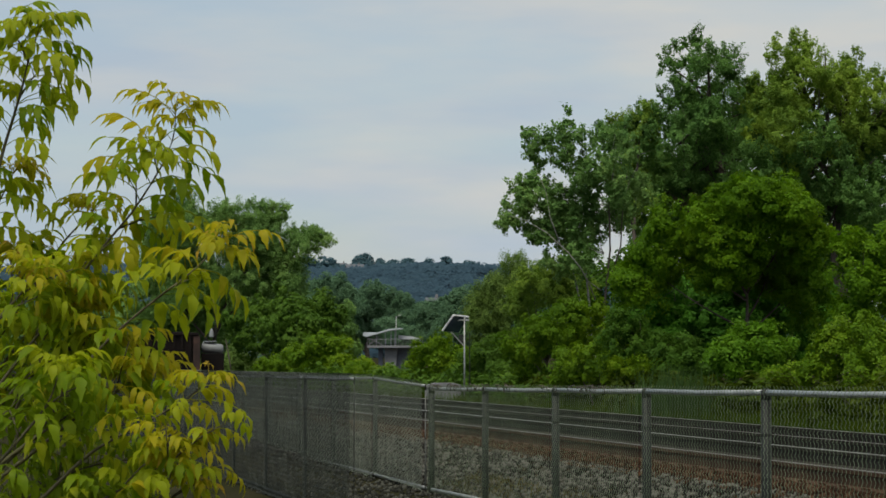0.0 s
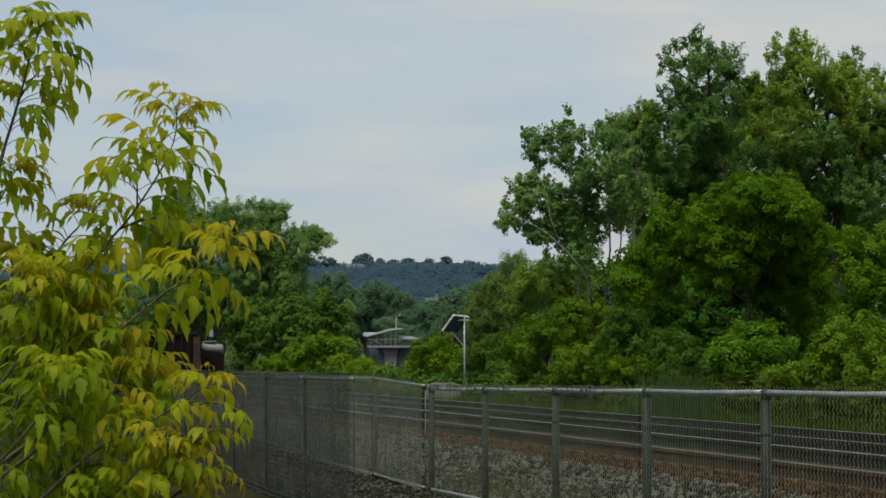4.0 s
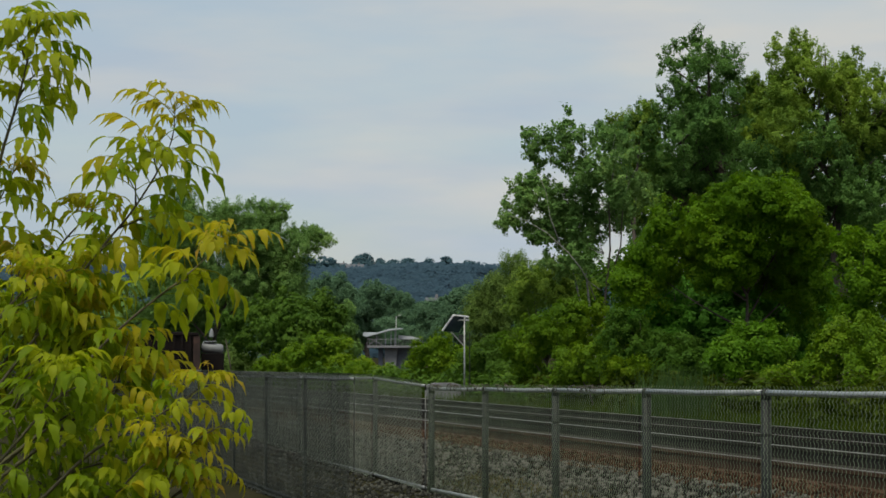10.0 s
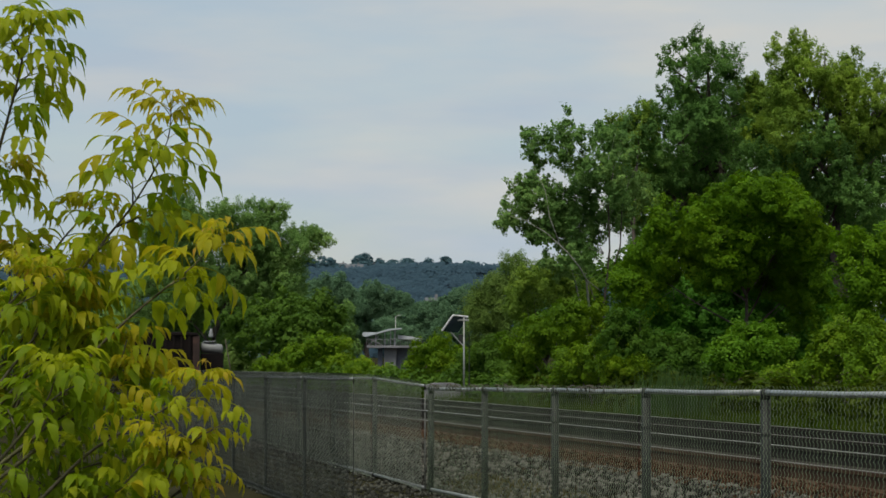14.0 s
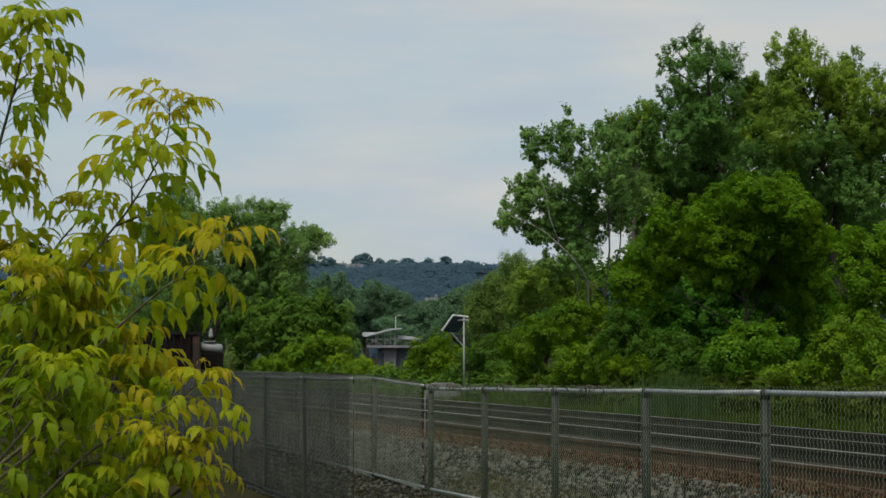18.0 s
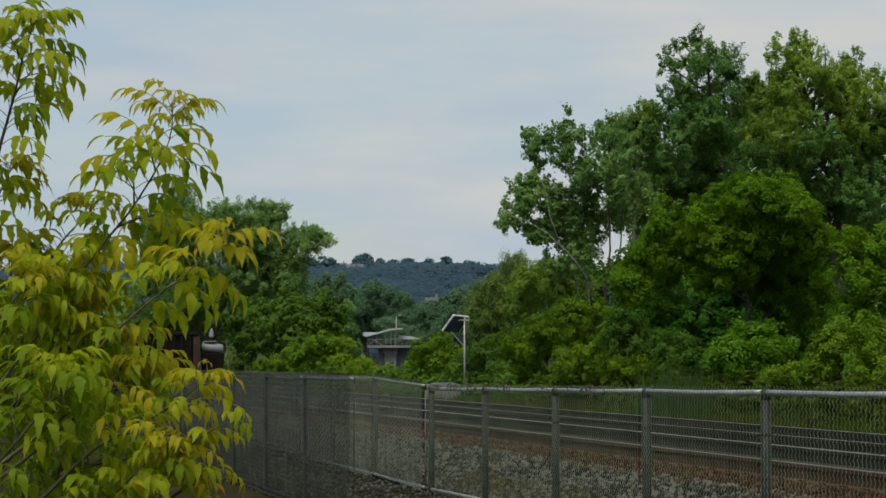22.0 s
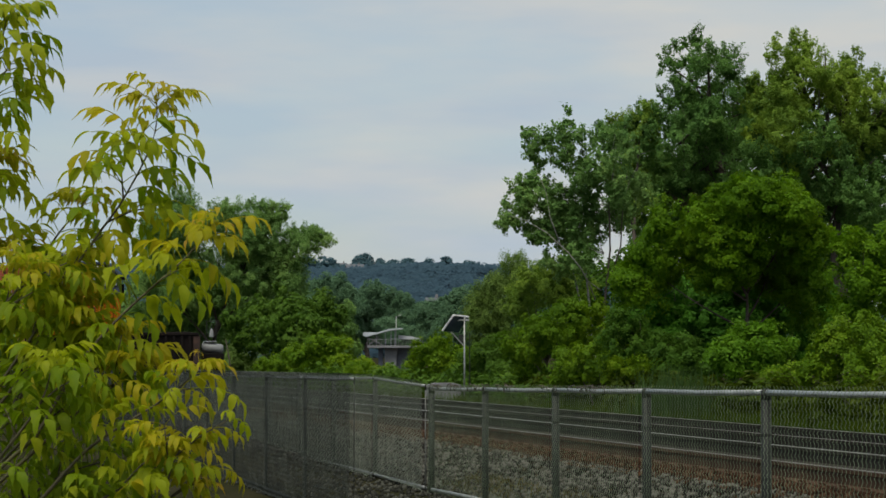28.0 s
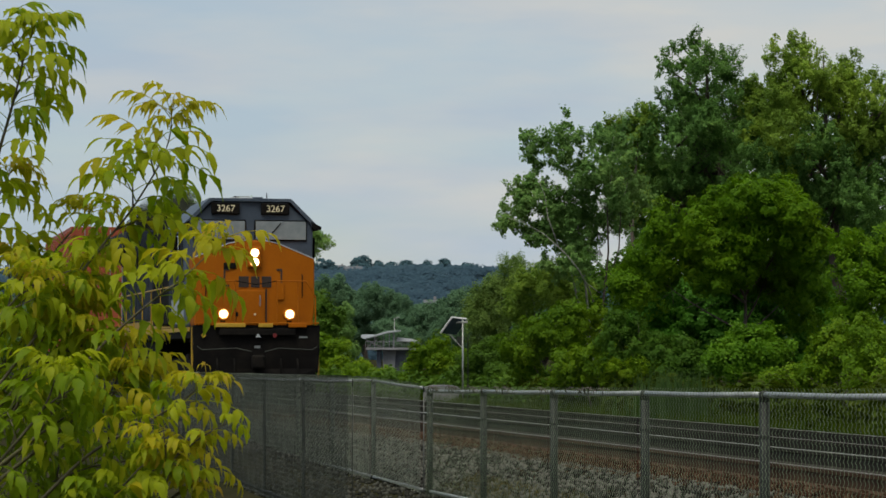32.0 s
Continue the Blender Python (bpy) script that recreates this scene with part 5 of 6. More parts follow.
    for sx in (-0.7, 0.66):
        part("bracket", boxed((sx - 0.02, 0.485, 2.66), (sx + 0.02, 0.497, 3.08)), M_LOGO, emblem)
        d = 0.12 if sx < 0 else -0.12
        for z in (2.66, 3.04):
            part("bracket", boxed((min(sx, sx + d), 0.483, z), (max(sx, sx + d), 0.496, z + 0.04)), M_LOGO, emblem)
    for sx in (-0.785, 0.785):
        ditch = part("ditch_lamp", disc((sx, 0.12, 2.0), (0, 1, 0), 0.15, 0.16, 20), M_ORANGE, ob)
        part("halo_ring", disc((sx, 0.042, 2.0), (0, 1, 0), 0.118, 0.03, 20), M_HALO, ditch, "glowing ring imitating the lamp halo")
        part("lens", disc((sx, 0.03, 2.0), (0, 1, 0), 0.088, 0.03, 20), M_LAMP, ditch, "lit ditch light")
        part("bracket", boxed((sx - 0.05, 0.08, 1.72), (sx + 0.05, 0.2, 1.9)), M_BLACK, ditch)
    # front rails
    rail = part("front_handrail", tubed([(-1.42, 0.16, 1.7), (-1.42, 0.16, 2.4), (-1.2, 0.16, 2.78), (-0.5, 0.16, 2.78)], 0.02, 6), M_ORANGE, ob)
    tube_r = [(1.42, 0.16, 1.7), (1.42, 0.16, 2.4), (1.2, 0.16, 2.78), (0.5, 0.16, 2.78)]
    part("front_handrail", tubed(tube_r, 0.02, 6), M_ORANGE, ob)
    part("chain", tubed([(-0.5, 0.16, 2.78), (0, 0.16, 2.7), (0.5, 0.16, 2.78)], 0.012, 5), M_BLACK, rail)
    for x in (-0.5, 0.5, -1.0, 1.0):
        part("stanchion", tubed([(x, 0.16, 1.7), (x, 0.16, 2.78)], 0.016, 6), M_ORANGE, rail)
    # cab
    cab = part("cab", prism([(-1.5, 1.72), (1.5, 1.72), (1.53, 4.14), (0.9, 4.69), (0.75, 4.72), (-0.75, 4.72), (-0.9, 4.69), (-1.53, 4.14)], 1, 1.100, 4.4, 0.04), M_NAVY, ob, "dark blue cab")
    part("roof_lip", prism([(1.5, 4.08), (1.64, 4.13), (0.98, 4.78), (-0.98, 4.78), (-1.64, 4.13), (-1.5, 4.08), (-1.45, 4.2), (-0.95, 4.71), (0.95, 4.71), (1.45, 4.2)], 1, 1.000, 4.45), M_NAVY, cab)
    for x0, x1 in ((-1.38, -0.1), (0.1, 1.38)):
        win = part("windshield", boxed((x0, 1.060, 3.77), (x1, 1.100, 4.27), 0.03), M_BLACK, cab)
        part("pane", boxed((x0 + 0.03, 1.045, 3.8), (x1 - 0.03, 1.058, 4.24), 0.006), M_GLASS, win, "glass with reflected sky put in as grey")
        part("wiper", tubed([((x0 + x1) / 2, 1.030, 4.2), ((x0 + x1) / 2 - 0.22, 1.030, 3.95)], 0.012, 5), M_BLACK, win)
    for sx in (-1, 1):
        part("sun_visor", prism([(sx * 1.5, 4.06), (sx * 1.7, 4.05), (sx * 1.72, 4.11), (sx * 1.46, 4.24)], 1, 0.98, 2.2), M_BLACK, cab, "black sun visor")
    for sx in (-0.6, 0.6):
        board = part("number_board", boxed((sx - 0.34, 1.000, 4.4), (sx + 0.34, 1.100, 4.67), 0.015), M_BLACK, cab)
        me = text_mesh("3267", 0.225)
        me.transform(Matrix.Translation((sx, 0.994, 4.53)) @ front_turn())
        part("figures", me, M_NUMBER, board, "pale figures on black")
    for sx in (-1, 1):
        win = part("side_window", boxed((sx * 1.53 - 0.02, 2.3, 3.4), (sx * 1.53 + 0.02, 3.9, 4.0), 0.01), M_BLACK, cab)
        part("pane", boxed((sx * 1.535 - 0.02, 2.36, 3.46), (sx * 1.535 + 0.02, 3.84, 3.94)), M_GLASS, win)
        part("mirror", boxed((sx * 1.68 - 0.08, 2.1, 3.4), (sx * 1.68 + 0.08, 2.14, 3.9), 0.02), M_BLACK, cab)
        part("cab_stripe", boxed((sx * 1.512 - 0.008, 1.7, 1.8), (sx * 1.512 + 0.008, 4.4, 2.4)), M_GREYPAINT, cab, "grey lower cab side")
        # added plates carry the blue darkened for the shaded side
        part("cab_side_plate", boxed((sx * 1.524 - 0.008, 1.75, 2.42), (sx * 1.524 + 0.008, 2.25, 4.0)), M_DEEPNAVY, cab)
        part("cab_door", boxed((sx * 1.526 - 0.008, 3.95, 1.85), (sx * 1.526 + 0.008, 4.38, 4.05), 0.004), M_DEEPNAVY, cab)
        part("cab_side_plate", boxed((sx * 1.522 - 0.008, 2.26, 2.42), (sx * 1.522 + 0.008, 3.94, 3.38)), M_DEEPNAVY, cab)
    horn = part("horn", tubed([(-0.1, 3.2, 4.82), (-0.1, 2.8, 4.86)], [0.05, 0.09], 10), M_BLACK, cab)
    part("roof_rail", tubed([(-0.3, 1.3, 4.72), (-0.3, 1.3, 4.84), (0.02, 1.3, 4.84), (0.02, 1.3, 4.72)], 0.014, 6), M_GREYPAINT, cab)
    part("antenna_dome", disc((0.35, 2.2, 4.82), (0, 0, 1), 0.14, 0.12), M_NAVY, cab)
    part("antenna", tubed([(0.55, 2.0, 4.68), (0.55, 2.0, 4.98)], 0.012, 5), M_BLACK, cab)
    part("roof_vent", boxed((-0.35, 1.9, 4.7), (0.2, 2.6, 4.86), 0.03), M_GREYPAINT, cab)
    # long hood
    hood = part("long_hood", prism([(-0.95, 1.72), (0.95, 1.72), (0.95, 4.25), (0.75, 4.5), (-0.75, 4.5), (-0.95, 4.25)], 1, 4.4, 20.6, 0.04), M_DEEPNAVY, ob, "long hood, its blue darkened for shade")
    part("radiator", prism([(-1.0, 3.7), (1.0, 3.7), (1.5, 4.2), (1.5, 4.65), (-1.5, 4.65), (-1.5, 4.2)], 1, 14.6, 19.8, 0.03), M_DEEPNAVY, hood)
    part("exhaust_stack", boxed((-0.35, 10.2, 4.5), (0.35, 11.4, 4.72), 0.03), M_BLACK, hood)
    # intake block made large to blacken the shaded hood behind the cab
    part("air_intake", boxed((-1.46, 4.5, 1.8), (1.46, 8.4, 4.42), 0.04), M_BLACK, hood, "black intake block enlarged over the shaded hood side")
    door = bpy.data.meshes.new("hood_door")
    bm = boxed((-0.015, 0, 0), (0.015, 0.95, 1.5), 0.01)
    bm.to_mesh(door)
    bm.free()
    for sx in (-1, 1):
        part("hood_stripe", boxed((sx * 0.965 - 0.01, 4.5, 1.75), (sx * 0.965 + 0.01, 20.5, 2.0)), M_YELLOW, hood, "yellow stripe")
        for i in range(12):
            o = part("hood_door", door, M_DEEPNAVY, hood)
            o.matrix_basis = Matrix.Translation((sx * 0.965, 8.6 + i * 1.0, 2.05))
        part("side_handrail", tubed([(sx * 1.46, 4.6, 2.75), (sx * 1.46, 21.2, 2.75)], 0.02, 6), M_YELLOW, ob)
        for i in range(9):
            part("stanchion", tubed([(sx * 1.46, 4.6 + i * 2.07, 1.7), (sx * 1.46, 4.6 + i * 2.07, 2.75)], 0.018, 5), M_YELLOW, ob)
    part("fuel_tank", prism([(-1.4, 1.4), (1.4, 1.4), (1.45, 0.7), (1.0, 0.35), (-1.0, 0.35), (-1.45, 0.7)], 1, 7.6, 13.6, 0.04), M_BLACK, ob)
    for y0 in (2.4, 15.4):
        truck = part("truck_frame", boxed((-1.25, y0 - 0.4, 0.55), (1.25, y0 + 4.2, 0.95), 0.06), M_BLACK, ob, "black wheel truck")
        for k in range(3):
            w = build_wheelset(truck, y0 + 0.2 + k * 1.85)
            w.location.z = 0.53
    part("rear_coupler", boxed((-0.13, 21.5, 0.72), (0.13, 22.3, 1.02), 0.04), M_BLACK, ob)
    return ob


def build_container_car(label, mat):
    ob = thing("container_car", Matrix.Identity(4), label, "railway wagon", "train wagons")
    part("well_side", boxed((-1.45, 3.0, 0.35), (-1.35, 27.0, 1.2), 0.02), M_RUST, ob)
    part("well_side", boxed((1.35, 3.0, 0.35), (1.45, 27.0, 1.2), 0.02), M_RUST, ob)
    part("well_floor", boxed((-1.35, 3.0, 0.3), (1.35, 27.0, 0.42)), M_RUST, ob)
    for y in (0.2, 27.0):
        part("end_platform", boxed((-1.4, y, 0.8), (1.4, y + 2.8, 1.2), 0.03), M_RUST, ob)
    for y in (1.0, 27.6):
        truck = part("truck_frame", boxed((-1.15, y - 0.3, 0.4), (1.15, y + 1.9, 0.75), 0.05), M_BLACK, ob)
        for k in (0.0, 1.6):
            w = build_wheelset(truck, y + k, 0.45)
            w.location.z = 0.45
    for z0, z1 in ((0.43, 3.1), (3.12, 5.85)):
        bm = boxed((-1.22, 14.0, z0), (1.22, 26.2, z1), 0.02)
        box_ = part("container", bm, mat, ob, "orange-red corrugated container")
        rib = bpy.data.meshes.new("rib")
        b2 = boxed((-0.02, -0.06, z0 + 0.15), (0.02, 0.06, z1 - 0.15), 0.008)
        b2.to_mesh(rib)
        b2.free()
        for sx in (-1.23, 1.23):
            for i in range(38):
                o = part("rib", rib, mat, box_)
                o.matrix_basis = Matrix.Translation((sx, 14.3 + i * 0.315, 0))
        for sx in (-0.7, -0.25, 0.25, 0.7):
            part("lock_rod", tubed([(sx, 13.98, z0 + 0.1), (sx, 13.98, z1 - 0.1)], 0.02, 6), M_GALV, box_)
        for sx in (-1.16, 1.16):
            part("corner_post", boxed((sx - 0.07, 13.96, z0), (sx + 0.07, 14.08, z1), 0.01), mat, box_)
    return ob


loco = build_locomotive()
wagon = build_container_car("double-stacked orange-red containers on a well wagon", M_BOXRED)


def build_smoke():
    ob = thing("exhaust_smoke", Matrix.Identity(4), "thin dark diesel exhaust drifting over the hood", "smoke")
    rng = random.Random(3)
    for k in range(40):
        t = rng.random() ** 1.2
        bm = bmesh.new()
        bmesh.ops.create_icosphere(bm, subdivisions=3, radius=rng.uniform(0.22, 0.42) * (0.8 + 0.6 * t))
        c = Vector((rng.uniform(-1.0, 0.7), 8.5 + 12 * t, 4.8 + rng.uniform(0.0, 0.55) * (0.6 + 0.5 * t)))
        for v in bm.verts:
            v.co = v.co * (1 + 0.35 * noise.noise(v.co * 2.2 + c)) + c
        part("puff", bm, M_SMOKE, ob, smooth=True)
    return ob


smoke = build_smoke()
TRAIN_TURN = math.degrees(TURN)
FRONT_AT_END, SPEED = 59.1, 11.1


def train_pose(t, behind):
    p = rail_point(FRONT_AT_END + SPEED * (32.0 - t) + behind, 9.4, RAIL_NEAR)
    return pose(p.x, p.y, p.z, 0, 0, TRAIN_TURN)


def train_rows(behind):
    return [(t, train_pose(t, behind)) for t in (0.0, 8.0, 16.0, 24.0, 28.0, 30.0, 32.0)]

# ---- sapling close to the camera ----
def leaflet(bm, rng, base, start, end, length, width):
    """One leaflet that leaves its stalk along start, arches over and hangs along end: folded, toothed, with a drawn-out tip."""
    steps = (0.0, 0.08, 0.2, 0.35, 0.48, 0.58, 0.7, 0.84, 1.0)
    shape = (0.06, 0.45, 0.85, 1.0, 0.82, 0.88, 0.52, 0.24, 0.0)
    tooth = [(rng.uniform(0.75, 1.2), rng.uniform(0.75, 1.2)) for _ in steps]
    lean = rng.uniform(-0.12, 0.12)
    c, rows = base.copy(), []
    for i, t in enumerate(steps):
        d = start.lerp(end, min(1.0, t * 1.5)).normalized()
        if i:
            c = c + d * length * (t - steps[i - 1])
        side = d.cross(Vector((0, 0, 1)))
        side = side.normalized() if side.length > 0.15 else start.cross(Vector((0, 0, 1))).normalized()
        out = side.cross(d).normalized()
        if i == len(steps) - 1:
            rows.append([bm.verts.new(c + side * lean * length * 0.3)])
        else:
            l, r = width * 0.5 * shape[i] * tooth[i][0], width * 0.5 * shape[i] * tooth[i][1]
            m = side * lean * length * t * t * 0.3
            rows.append([bm.verts.new(c + m - side * l + out * l * 0.3), bm.verts.new(c + m), bm.verts.new(c + m + side * r + out * r * 0.3)])
    for q, w in zip(rows, rows[1:]):
        if len(w) == 3:
            bm.faces.new((q[0], q[1], w[1], w[0]))
            bm.faces.new((q[1], q[2], w[2], w[1]))
        else:
            bm.faces.new((q[0], q[1], w[0]))
            bm.faces.new((q[1], q[2], w[0]))


def compound_leaf(seed, pairs, slim=1.0, droop=1.0):
    """A stalk that arches along local x, with leaflets hanging in pairs and one at its end."""
    rng = random.Random(seed)
    bm = bmesh.new()
    reach = rng.uniform(0.95, 1.35)
    pts = [Vector((x * reach, y, z)) for x, y, z in ((0, 0, 0), (0.02, 0, 0.011), (0.045, 0.001, 0.017), (0.068, 0.002, 0.014), (0.086, 0.002, 0.004))]
    tube(bm, pts, [0.0011, 0.001, 0.0009, 0.0008, 0.0006], 4)
    for k in range(pairs):
        t = (0.62, 0.48, 0.4)[pairs - 1] + (0.3, 0.32, 0.23)[pairs - 1] * k
        p = path_point(pts, t)
        for s in (-1, 1):
            first = Vector((0.55 + rng.uniform(-0.25, 0.3), s * rng.uniform(0.55, 0.95), rng.uniform(-0.25, 0.2)))
            last = Vector((0.18 + rng.uniform(-0.15, 0.2), s * rng.uniform(0.0, 0.3), -droop))
            n = rng.uniform(0.85, 1.15)
            leaflet(bm, rng, p, first, last, 0.054 * n, 0.0172 * n * slim * rng.uniform(0.9, 1.15))
    leaflet(bm, rng, pts[-1], Vector((0.9, rng.uniform(-0.2, 0.2), -0.25)), Vector((0.25, rng.uniform(-0.15, 0.15), -droop)), 0.06, 0.021 * slim)
    me = bpy.data.meshes.new("leaf")
    bm.to_mesh(me)
    bm.free()
    me.shade_smooth()
    return me


def path_point(pts, t):
    n = len(pts) - 1
    i = min(int(t * n), n - 1)
    f = t * n - i
    p0, p1, p2, p3 = pts[max(i - 1, 0)], pts[i], pts[i + 1], pts[min(i + 2, n)]
    return 0.5 * ((2 * p1) + (p2 - p0) * f + (2 * p0 - 5 * p1 + 4 * p2 - p3) * f * f + (3 * p1 - p0 - 3 * p2 + p3) * f ** 3)


LEAVES = {}
for tone, mat_ in (("green", M_SAP), ("deep", M_SAPDEEP), ("gold", M_GOLDLEAF), ("young", M_YOUNG)):
    LEAVES[tone] = []
    for k_ in range(10):
        me_ = compound_leaf(100 + k_, 1 if tone == "young" else (1, 2, 2, 3, 2)[k_ % 5], 0.72 if tone == "young" else 1.0, 0.7 if tone == "young" else 1.0)
        me_.materials.append(mat_)
        LEAVES[tone].append(me_)

# branches: path placed to fit the camera's view, gap between leaf pairs, first leaf along it, side twigs, share of
# young leaves at the tip, leaf size, share of deep green leaves
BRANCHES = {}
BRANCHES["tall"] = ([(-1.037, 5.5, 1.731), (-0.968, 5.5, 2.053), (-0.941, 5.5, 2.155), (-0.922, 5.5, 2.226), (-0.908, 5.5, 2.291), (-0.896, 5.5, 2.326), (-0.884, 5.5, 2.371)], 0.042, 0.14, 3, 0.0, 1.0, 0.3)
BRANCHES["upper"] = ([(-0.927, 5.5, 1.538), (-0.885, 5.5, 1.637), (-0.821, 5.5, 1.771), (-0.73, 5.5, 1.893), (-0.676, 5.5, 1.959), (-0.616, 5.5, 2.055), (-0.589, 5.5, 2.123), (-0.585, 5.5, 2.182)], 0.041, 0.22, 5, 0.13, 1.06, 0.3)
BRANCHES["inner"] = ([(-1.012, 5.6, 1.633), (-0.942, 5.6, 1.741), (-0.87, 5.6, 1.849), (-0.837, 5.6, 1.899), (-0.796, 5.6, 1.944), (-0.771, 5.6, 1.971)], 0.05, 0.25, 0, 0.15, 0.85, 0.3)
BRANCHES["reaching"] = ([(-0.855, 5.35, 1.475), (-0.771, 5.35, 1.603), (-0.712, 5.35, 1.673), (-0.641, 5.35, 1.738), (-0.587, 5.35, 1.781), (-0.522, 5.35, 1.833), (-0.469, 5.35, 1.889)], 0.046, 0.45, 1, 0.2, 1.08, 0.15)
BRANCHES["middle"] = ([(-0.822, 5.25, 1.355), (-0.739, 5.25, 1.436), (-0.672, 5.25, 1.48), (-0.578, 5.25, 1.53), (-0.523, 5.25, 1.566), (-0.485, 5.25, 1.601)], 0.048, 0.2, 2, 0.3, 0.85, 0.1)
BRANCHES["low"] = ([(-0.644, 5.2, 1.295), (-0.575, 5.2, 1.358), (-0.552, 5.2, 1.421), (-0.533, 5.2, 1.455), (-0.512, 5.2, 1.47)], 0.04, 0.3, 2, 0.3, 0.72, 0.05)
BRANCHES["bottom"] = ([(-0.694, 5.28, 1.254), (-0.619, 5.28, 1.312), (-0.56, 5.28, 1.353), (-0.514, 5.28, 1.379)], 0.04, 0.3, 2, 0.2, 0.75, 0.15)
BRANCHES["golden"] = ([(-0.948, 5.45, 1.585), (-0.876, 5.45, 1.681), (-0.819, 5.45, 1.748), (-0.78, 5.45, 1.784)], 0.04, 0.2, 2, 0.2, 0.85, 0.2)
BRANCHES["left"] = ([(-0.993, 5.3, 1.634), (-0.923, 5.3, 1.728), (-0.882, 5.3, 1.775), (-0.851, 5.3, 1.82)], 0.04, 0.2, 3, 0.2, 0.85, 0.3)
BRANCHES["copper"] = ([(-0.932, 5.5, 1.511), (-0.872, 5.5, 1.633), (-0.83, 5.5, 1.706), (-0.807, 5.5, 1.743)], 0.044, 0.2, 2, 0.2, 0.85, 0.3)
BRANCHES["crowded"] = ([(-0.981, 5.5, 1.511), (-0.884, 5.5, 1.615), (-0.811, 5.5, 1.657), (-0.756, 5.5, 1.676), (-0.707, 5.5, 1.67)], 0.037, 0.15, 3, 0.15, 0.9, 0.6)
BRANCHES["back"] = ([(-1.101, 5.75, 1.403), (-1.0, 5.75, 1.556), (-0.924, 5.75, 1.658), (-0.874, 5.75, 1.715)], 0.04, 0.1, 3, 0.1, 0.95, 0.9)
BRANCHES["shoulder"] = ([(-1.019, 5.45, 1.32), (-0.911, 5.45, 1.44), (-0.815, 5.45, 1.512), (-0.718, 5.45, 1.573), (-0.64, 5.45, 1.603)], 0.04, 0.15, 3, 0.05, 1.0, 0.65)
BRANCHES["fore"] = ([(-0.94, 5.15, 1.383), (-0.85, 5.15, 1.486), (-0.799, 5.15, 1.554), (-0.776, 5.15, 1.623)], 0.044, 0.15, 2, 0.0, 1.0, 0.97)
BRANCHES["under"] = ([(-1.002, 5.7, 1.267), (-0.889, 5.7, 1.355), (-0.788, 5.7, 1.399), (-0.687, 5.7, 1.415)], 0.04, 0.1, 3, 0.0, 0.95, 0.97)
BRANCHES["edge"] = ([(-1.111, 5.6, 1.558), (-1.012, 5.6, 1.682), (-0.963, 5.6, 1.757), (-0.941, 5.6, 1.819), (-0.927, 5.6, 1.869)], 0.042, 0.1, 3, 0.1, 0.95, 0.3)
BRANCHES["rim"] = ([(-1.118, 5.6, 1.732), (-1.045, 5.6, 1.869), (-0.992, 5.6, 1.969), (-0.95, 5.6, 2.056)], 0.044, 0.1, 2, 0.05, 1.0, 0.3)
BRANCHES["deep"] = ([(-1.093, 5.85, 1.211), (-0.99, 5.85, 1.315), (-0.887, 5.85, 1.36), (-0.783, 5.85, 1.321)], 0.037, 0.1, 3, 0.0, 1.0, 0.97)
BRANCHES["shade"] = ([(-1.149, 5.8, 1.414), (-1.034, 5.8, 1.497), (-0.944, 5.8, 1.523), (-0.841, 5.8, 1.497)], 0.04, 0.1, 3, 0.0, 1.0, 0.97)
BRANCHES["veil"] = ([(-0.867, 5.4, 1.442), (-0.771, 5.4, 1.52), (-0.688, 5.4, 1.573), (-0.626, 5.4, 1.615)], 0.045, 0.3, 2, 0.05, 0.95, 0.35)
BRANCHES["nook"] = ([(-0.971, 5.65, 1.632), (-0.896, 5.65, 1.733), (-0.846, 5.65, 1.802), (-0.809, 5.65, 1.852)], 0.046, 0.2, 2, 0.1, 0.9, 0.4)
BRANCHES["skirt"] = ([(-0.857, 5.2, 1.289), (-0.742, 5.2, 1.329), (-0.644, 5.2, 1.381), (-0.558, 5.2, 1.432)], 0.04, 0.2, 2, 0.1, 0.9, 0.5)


def hang_leaf(br, rng, tone, at, heading, rise, size):
    """One compound leaf that leaves its twig towards a heading; the leaflets hang down whatever the twig does."""
    lf = part("leaf", rng.choice(LEAVES[tone]), None, br)
    lf.matrix_basis = Matrix.Translation(at) @ Matrix.Rotation(heading, 4, "Z") @ Matrix.Rotation(-rise, 4, "Y") @ Matrix.Rotation(rng.uniform(-0.3, 0.3), 4, "X") @ Matrix.Scale(size, 4)


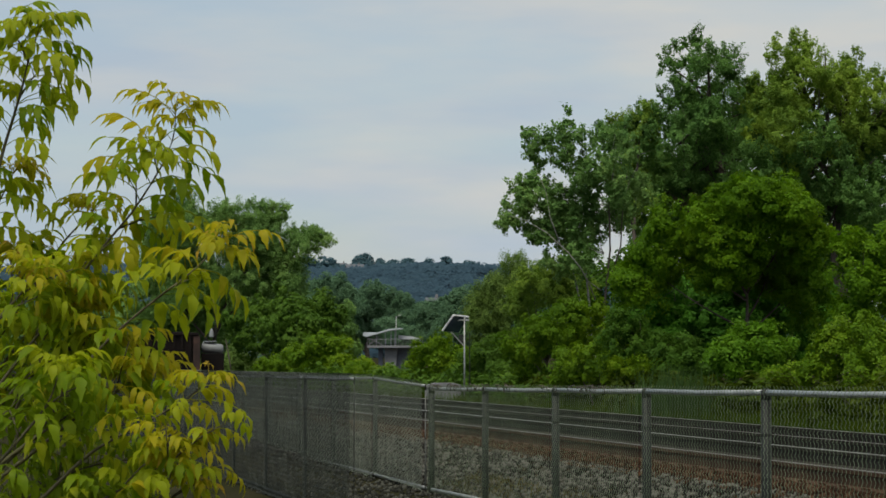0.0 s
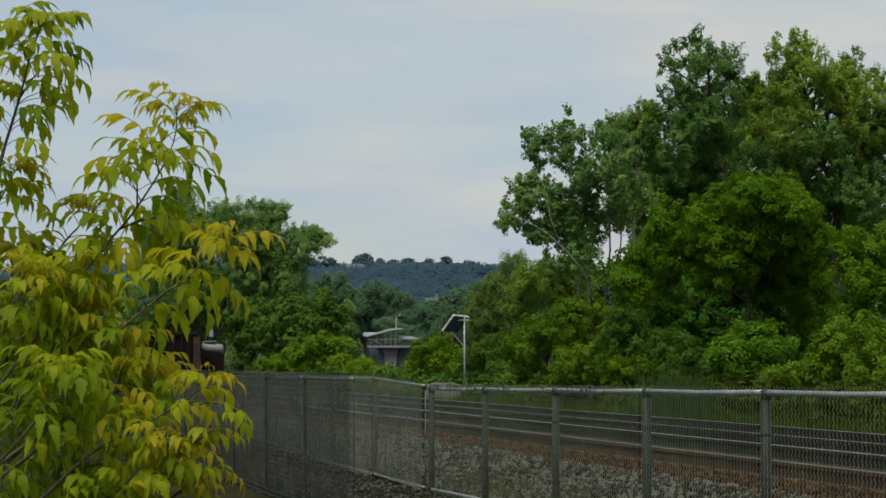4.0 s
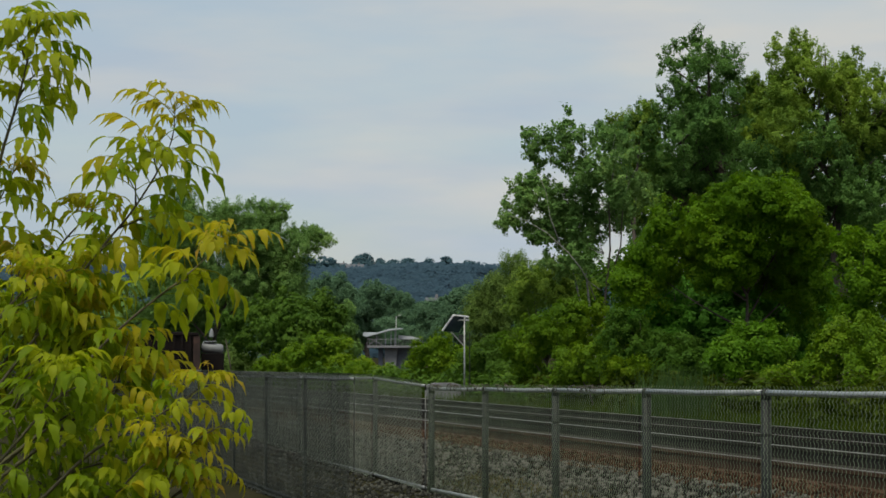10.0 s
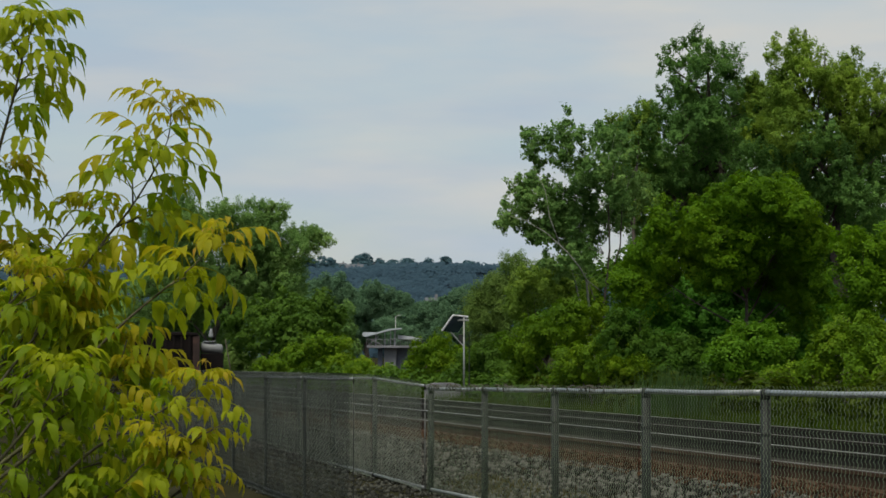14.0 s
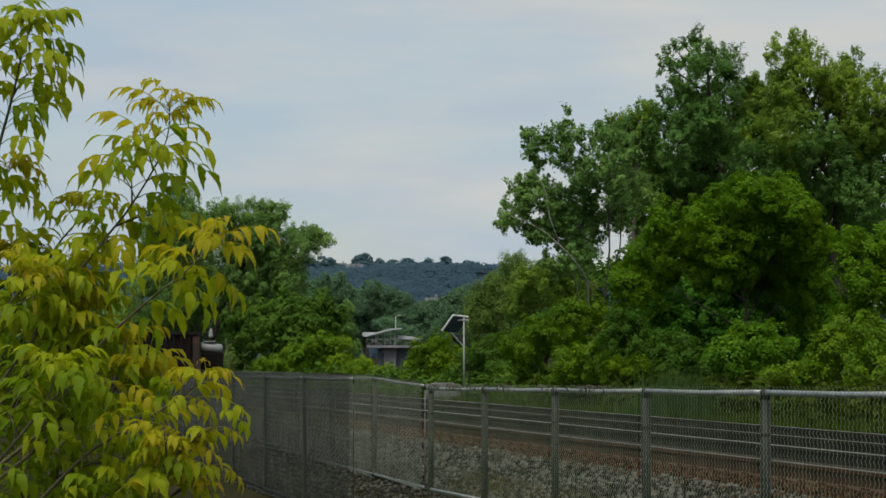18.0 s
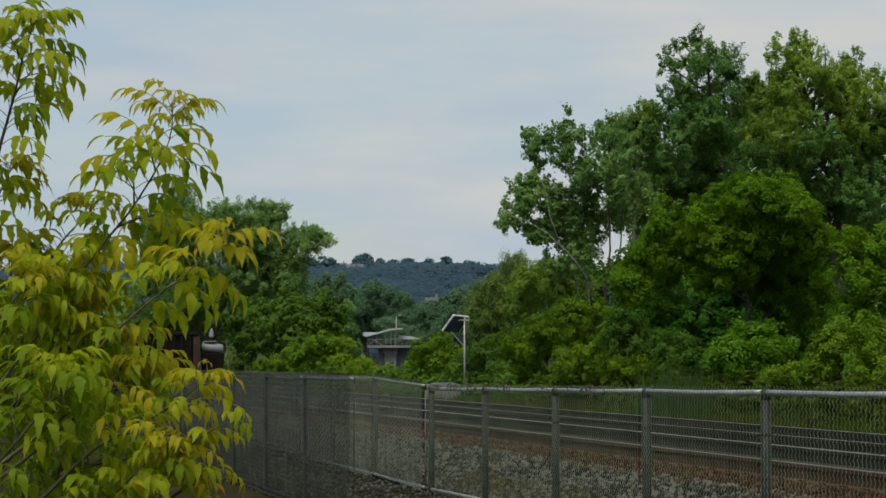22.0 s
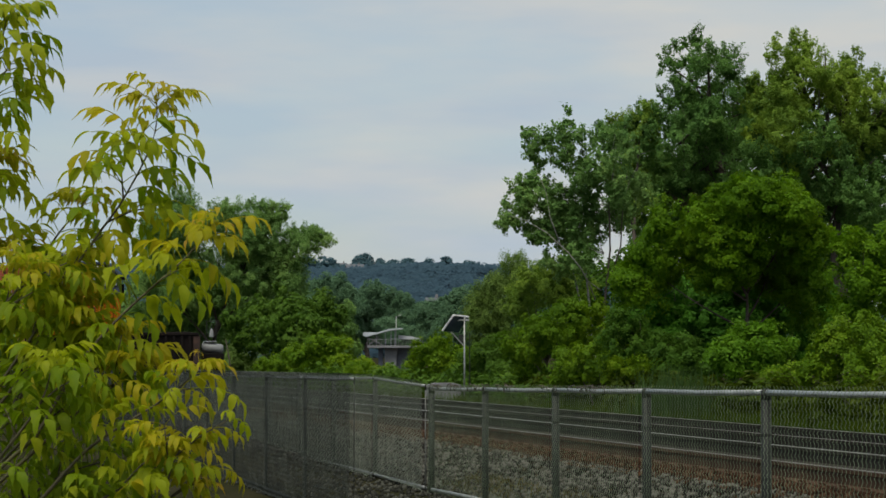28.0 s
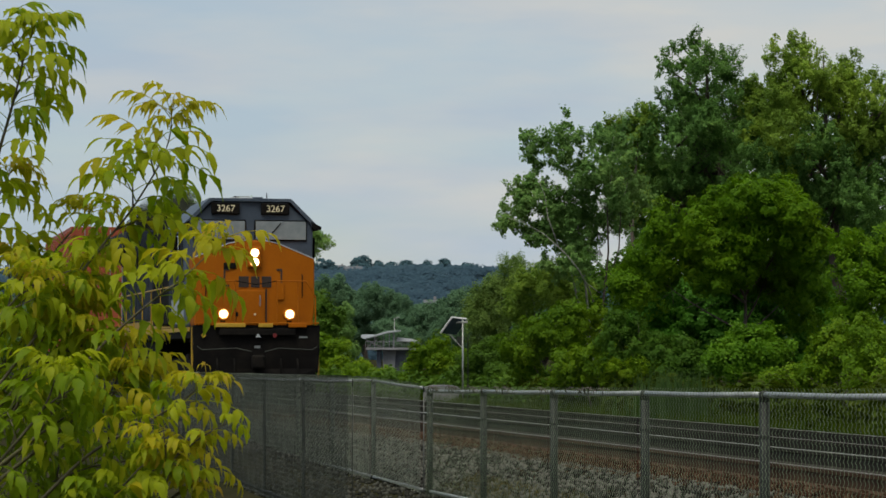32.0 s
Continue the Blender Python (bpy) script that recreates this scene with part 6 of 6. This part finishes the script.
def build_sapling():
    root = Vector((-1.28, 5.5, 0.0))
    ob = thing("box_elder_sapling", Matrix.Translation(root), "yellow-green box elder sapling with drooping compound leaves", "sapling")
    part("trunk", tubed([(0, 0, -0.05), (0.02, 0, 0.5), (0.05, 0.02, 0.95), (0.12, 0.0, 1.35)], [0.028, 0.024, 0.02, 0.014], 10), M_TWIG, ob, smooth=True)
    part("trunk", tubed([(-0.05, 0.05, -0.05), (-0.02, 0.05, 0.7), (0.08, 0.02, 1.4), (0.2, 0.05, 1.75)], [0.026, 0.022, 0.016, 0.01], 10), M_TWIG, ob, smooth=True)
    made = {}
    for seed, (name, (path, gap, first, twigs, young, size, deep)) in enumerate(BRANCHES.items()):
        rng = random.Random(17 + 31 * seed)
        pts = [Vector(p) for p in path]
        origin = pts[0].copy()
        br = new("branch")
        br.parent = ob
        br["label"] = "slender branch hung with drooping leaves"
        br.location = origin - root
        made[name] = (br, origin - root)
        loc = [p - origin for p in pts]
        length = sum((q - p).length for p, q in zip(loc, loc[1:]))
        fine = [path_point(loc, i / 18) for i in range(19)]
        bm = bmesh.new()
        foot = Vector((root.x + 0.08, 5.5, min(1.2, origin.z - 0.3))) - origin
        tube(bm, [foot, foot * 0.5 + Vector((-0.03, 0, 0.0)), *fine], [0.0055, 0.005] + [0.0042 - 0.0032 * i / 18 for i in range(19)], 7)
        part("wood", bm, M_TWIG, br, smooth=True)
        lines = [(loc, length, first, True)]
        for k in range(twigs):
            t = first + (0.75 - first) * (k + 0.5) / twigs
            a = path_point(loc, t)
            d = (path_point(loc, min(1, t + 0.05)) - a).normalized()
            d2 = (d * 0.9 + Vector((rng.uniform(-0.9, 0.9), rng.uniform(-1.0, 0.8), rng.uniform(-0.3, 0.5)))).normalized()
            ln = rng.uniform(0.07, 0.13)
            tw = [a, a + d2 * ln * 0.5 + Vector((0, 0, 0.006)), a + d2 * ln]
            part("twig", tubed(tw, [0.0024, 0.0018, 0.0012], 5), M_TWIG, br, smooth=True)
            lines.append((tw, ln, 0.35, False))
        for line, run, start, main in lines:
            n = max(2, int(run * (1 - start) / gap))
            turn = rng.uniform(0, 3.0)
            for i in range(n + 1):
                t = min(1.0, start + (1 - start) * (i + rng.uniform(-0.15, 0.15)) / n)
                t = max(0.0, t)
                a = path_point(line, t)
                d = (path_point(line, min(1.0, t + 0.04)) - path_point(line, max(0, t - 0.04))).normalized()
                q = d.orthogonal().normalized()
                turn += 1.57 + rng.uniform(-0.25, 0.25)
                near_tip = max(0.0, (t - 0.8) / 0.2) if main else 0.3
                for s in (0, 1):
                    ang = turn + s * math.pi
                    o = (q * math.cos(ang) + d.cross(q) * math.sin(ang) + d * (0.3 + 0.5 * near_tip)).normalized()
                    # low inner branches take more deep green to imitate their shade
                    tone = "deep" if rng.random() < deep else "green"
                    if t > 1 - young * 1.3 and (main or rng.random() < 0.4):
                        tone = "young" if t > 1 - young * 0.4 and main else "gold"
                    hang_leaf(br, rng, tone, a, math.atan2(o.y, o.x), max(-0.25, min(0.7, o.z * 0.7 + 0.1)) - rng.uniform(0, 0.25), size * rng.uniform(0.9, 1.25) * (1 - 0.3 * near_tip))
            if main:
                for k in range(12):
                    back = line[-1].lerp(path_point(line, 0.93), rng.random())
                    hang_leaf(br, rng, ("young" if k % 3 == 0 else "gold") if young else "green", back, rng.uniform(0, 6.28), rng.uniform(-0.1, 0.6), size * (0.5 if k % 3 == 0 else rng.uniform(0.6, 0.9)))
    return ob, made


sapling, branches = build_sapling()


# ---- what moves ----
def sway_rows(place, rows, gain=1.0):
    """Turns of a branch about its foot, in degrees towards the wind."""
    return [(t, pose(place.x, place.y, place.z, 0, -a * gain, 0)) for t, a in rows]


GENTLE = [(0.0, -0.45), (1.0, -0.3), (1.5, -0.8), (2.0, -0.15), (2.5, 0.2), (3.0, -0.1), (3.5, -0.75), (5.5, -0.25), (6.0, 0.1), (7.0, 0.15), (8.0, 0.1), (9.0, 0.1), (10.0, -0.3), (11.0, -0.45), (11.5, -0.15), (12.5, 0.1), (13.5, 0.3), (14.5, 0.4), (16.5, 0.7), (17.5, 0.7), (18.5, 0.4), (19.5, 0.3), (20.5, 0.0), (21.0, -0.15), (22.0, 0.15), (23.0, 0.15), (24.0, 0.3), (24.5, 0.4), (25.0, 0.9), (25.5, 1.5), (26.5, 2.5), (27.5, 3.2), (28.0, 3.2), (28.5, 2.9), (29.0, 2.3), (29.5, 2.0), (30.0, 1.0), (30.5, 0.9), (31.0, 2.1), (31.5, 1.3), (32.0, 0.0)]
TALL = [(0.0, -0.9), (1.0, -0.9), (1.5, -1.1), (2.0, -0.6), (2.5, 0.5), (3.0, -0.6), (3.5, -1.0), (5.5, -0.6), (6.5, 0.2), (7.0, 0.2), (8.0, -0.1), (9.0, -0.2), (10.0, -0.7), (11.0, -0.6), (12.0, 0.0), (13.0, -0.1), (14.0, 0.4), (15.5, 0.7), (17.0, 1.0), (18.0, 0.7), (19.0, 0.4), (20.0, -0.2), (21.0, 0.2), (22.0, 0.5), (23.0, 0.2), (24.0, 0.7), (24.5, 0.5), (25.0, 1.6), (25.5, 2.8), (26.5, 4.7), (27.5, 5.7), (28.0, 5.7), (28.5, 4.4), (29.0, 3.8), (29.5, 2.9), (30.0, 1.8), (30.5, 2.0), (31.0, 3.4), (31.5, 2.3), (32.0, 0.0)]
SLIGHT = [(0.0, -0.1), (1.5, -0.2), (3.0, -0.2), (5.5, 0.0), (9.0, 0.0), (10.5, -0.1), (13.0, 0.0), (16.5, 0.5), (18.0, 0.7), (19.5, 0.1), (23.0, 0.0), (25.0, 0.2), (27.5, 0.5), (28.5, 0.5), (29.5, 1.2), (30.0, 1.1), (30.5, 0.6), (31.0, 1.3), (31.5, 0.8), (32.0, 0.2)]


def motions():
    walk(loco, train_rows(0.0))
    walk(wagon, train_rows(22.6))
    walk(smoke, train_rows(0.0))
    for name, (br, place) in branches.items():
        if name in ("tall", "rim"):
            walk(br, sway_rows(place, TALL))
        elif name in ("low", "bottom", "under", "deep", "skirt"):
            walk(br, sway_rows(place, SLIGHT))
        else:
            walk(br, sway_rows(place, GENTLE, 1.2 if name == "middle" else 1.0))


motions()
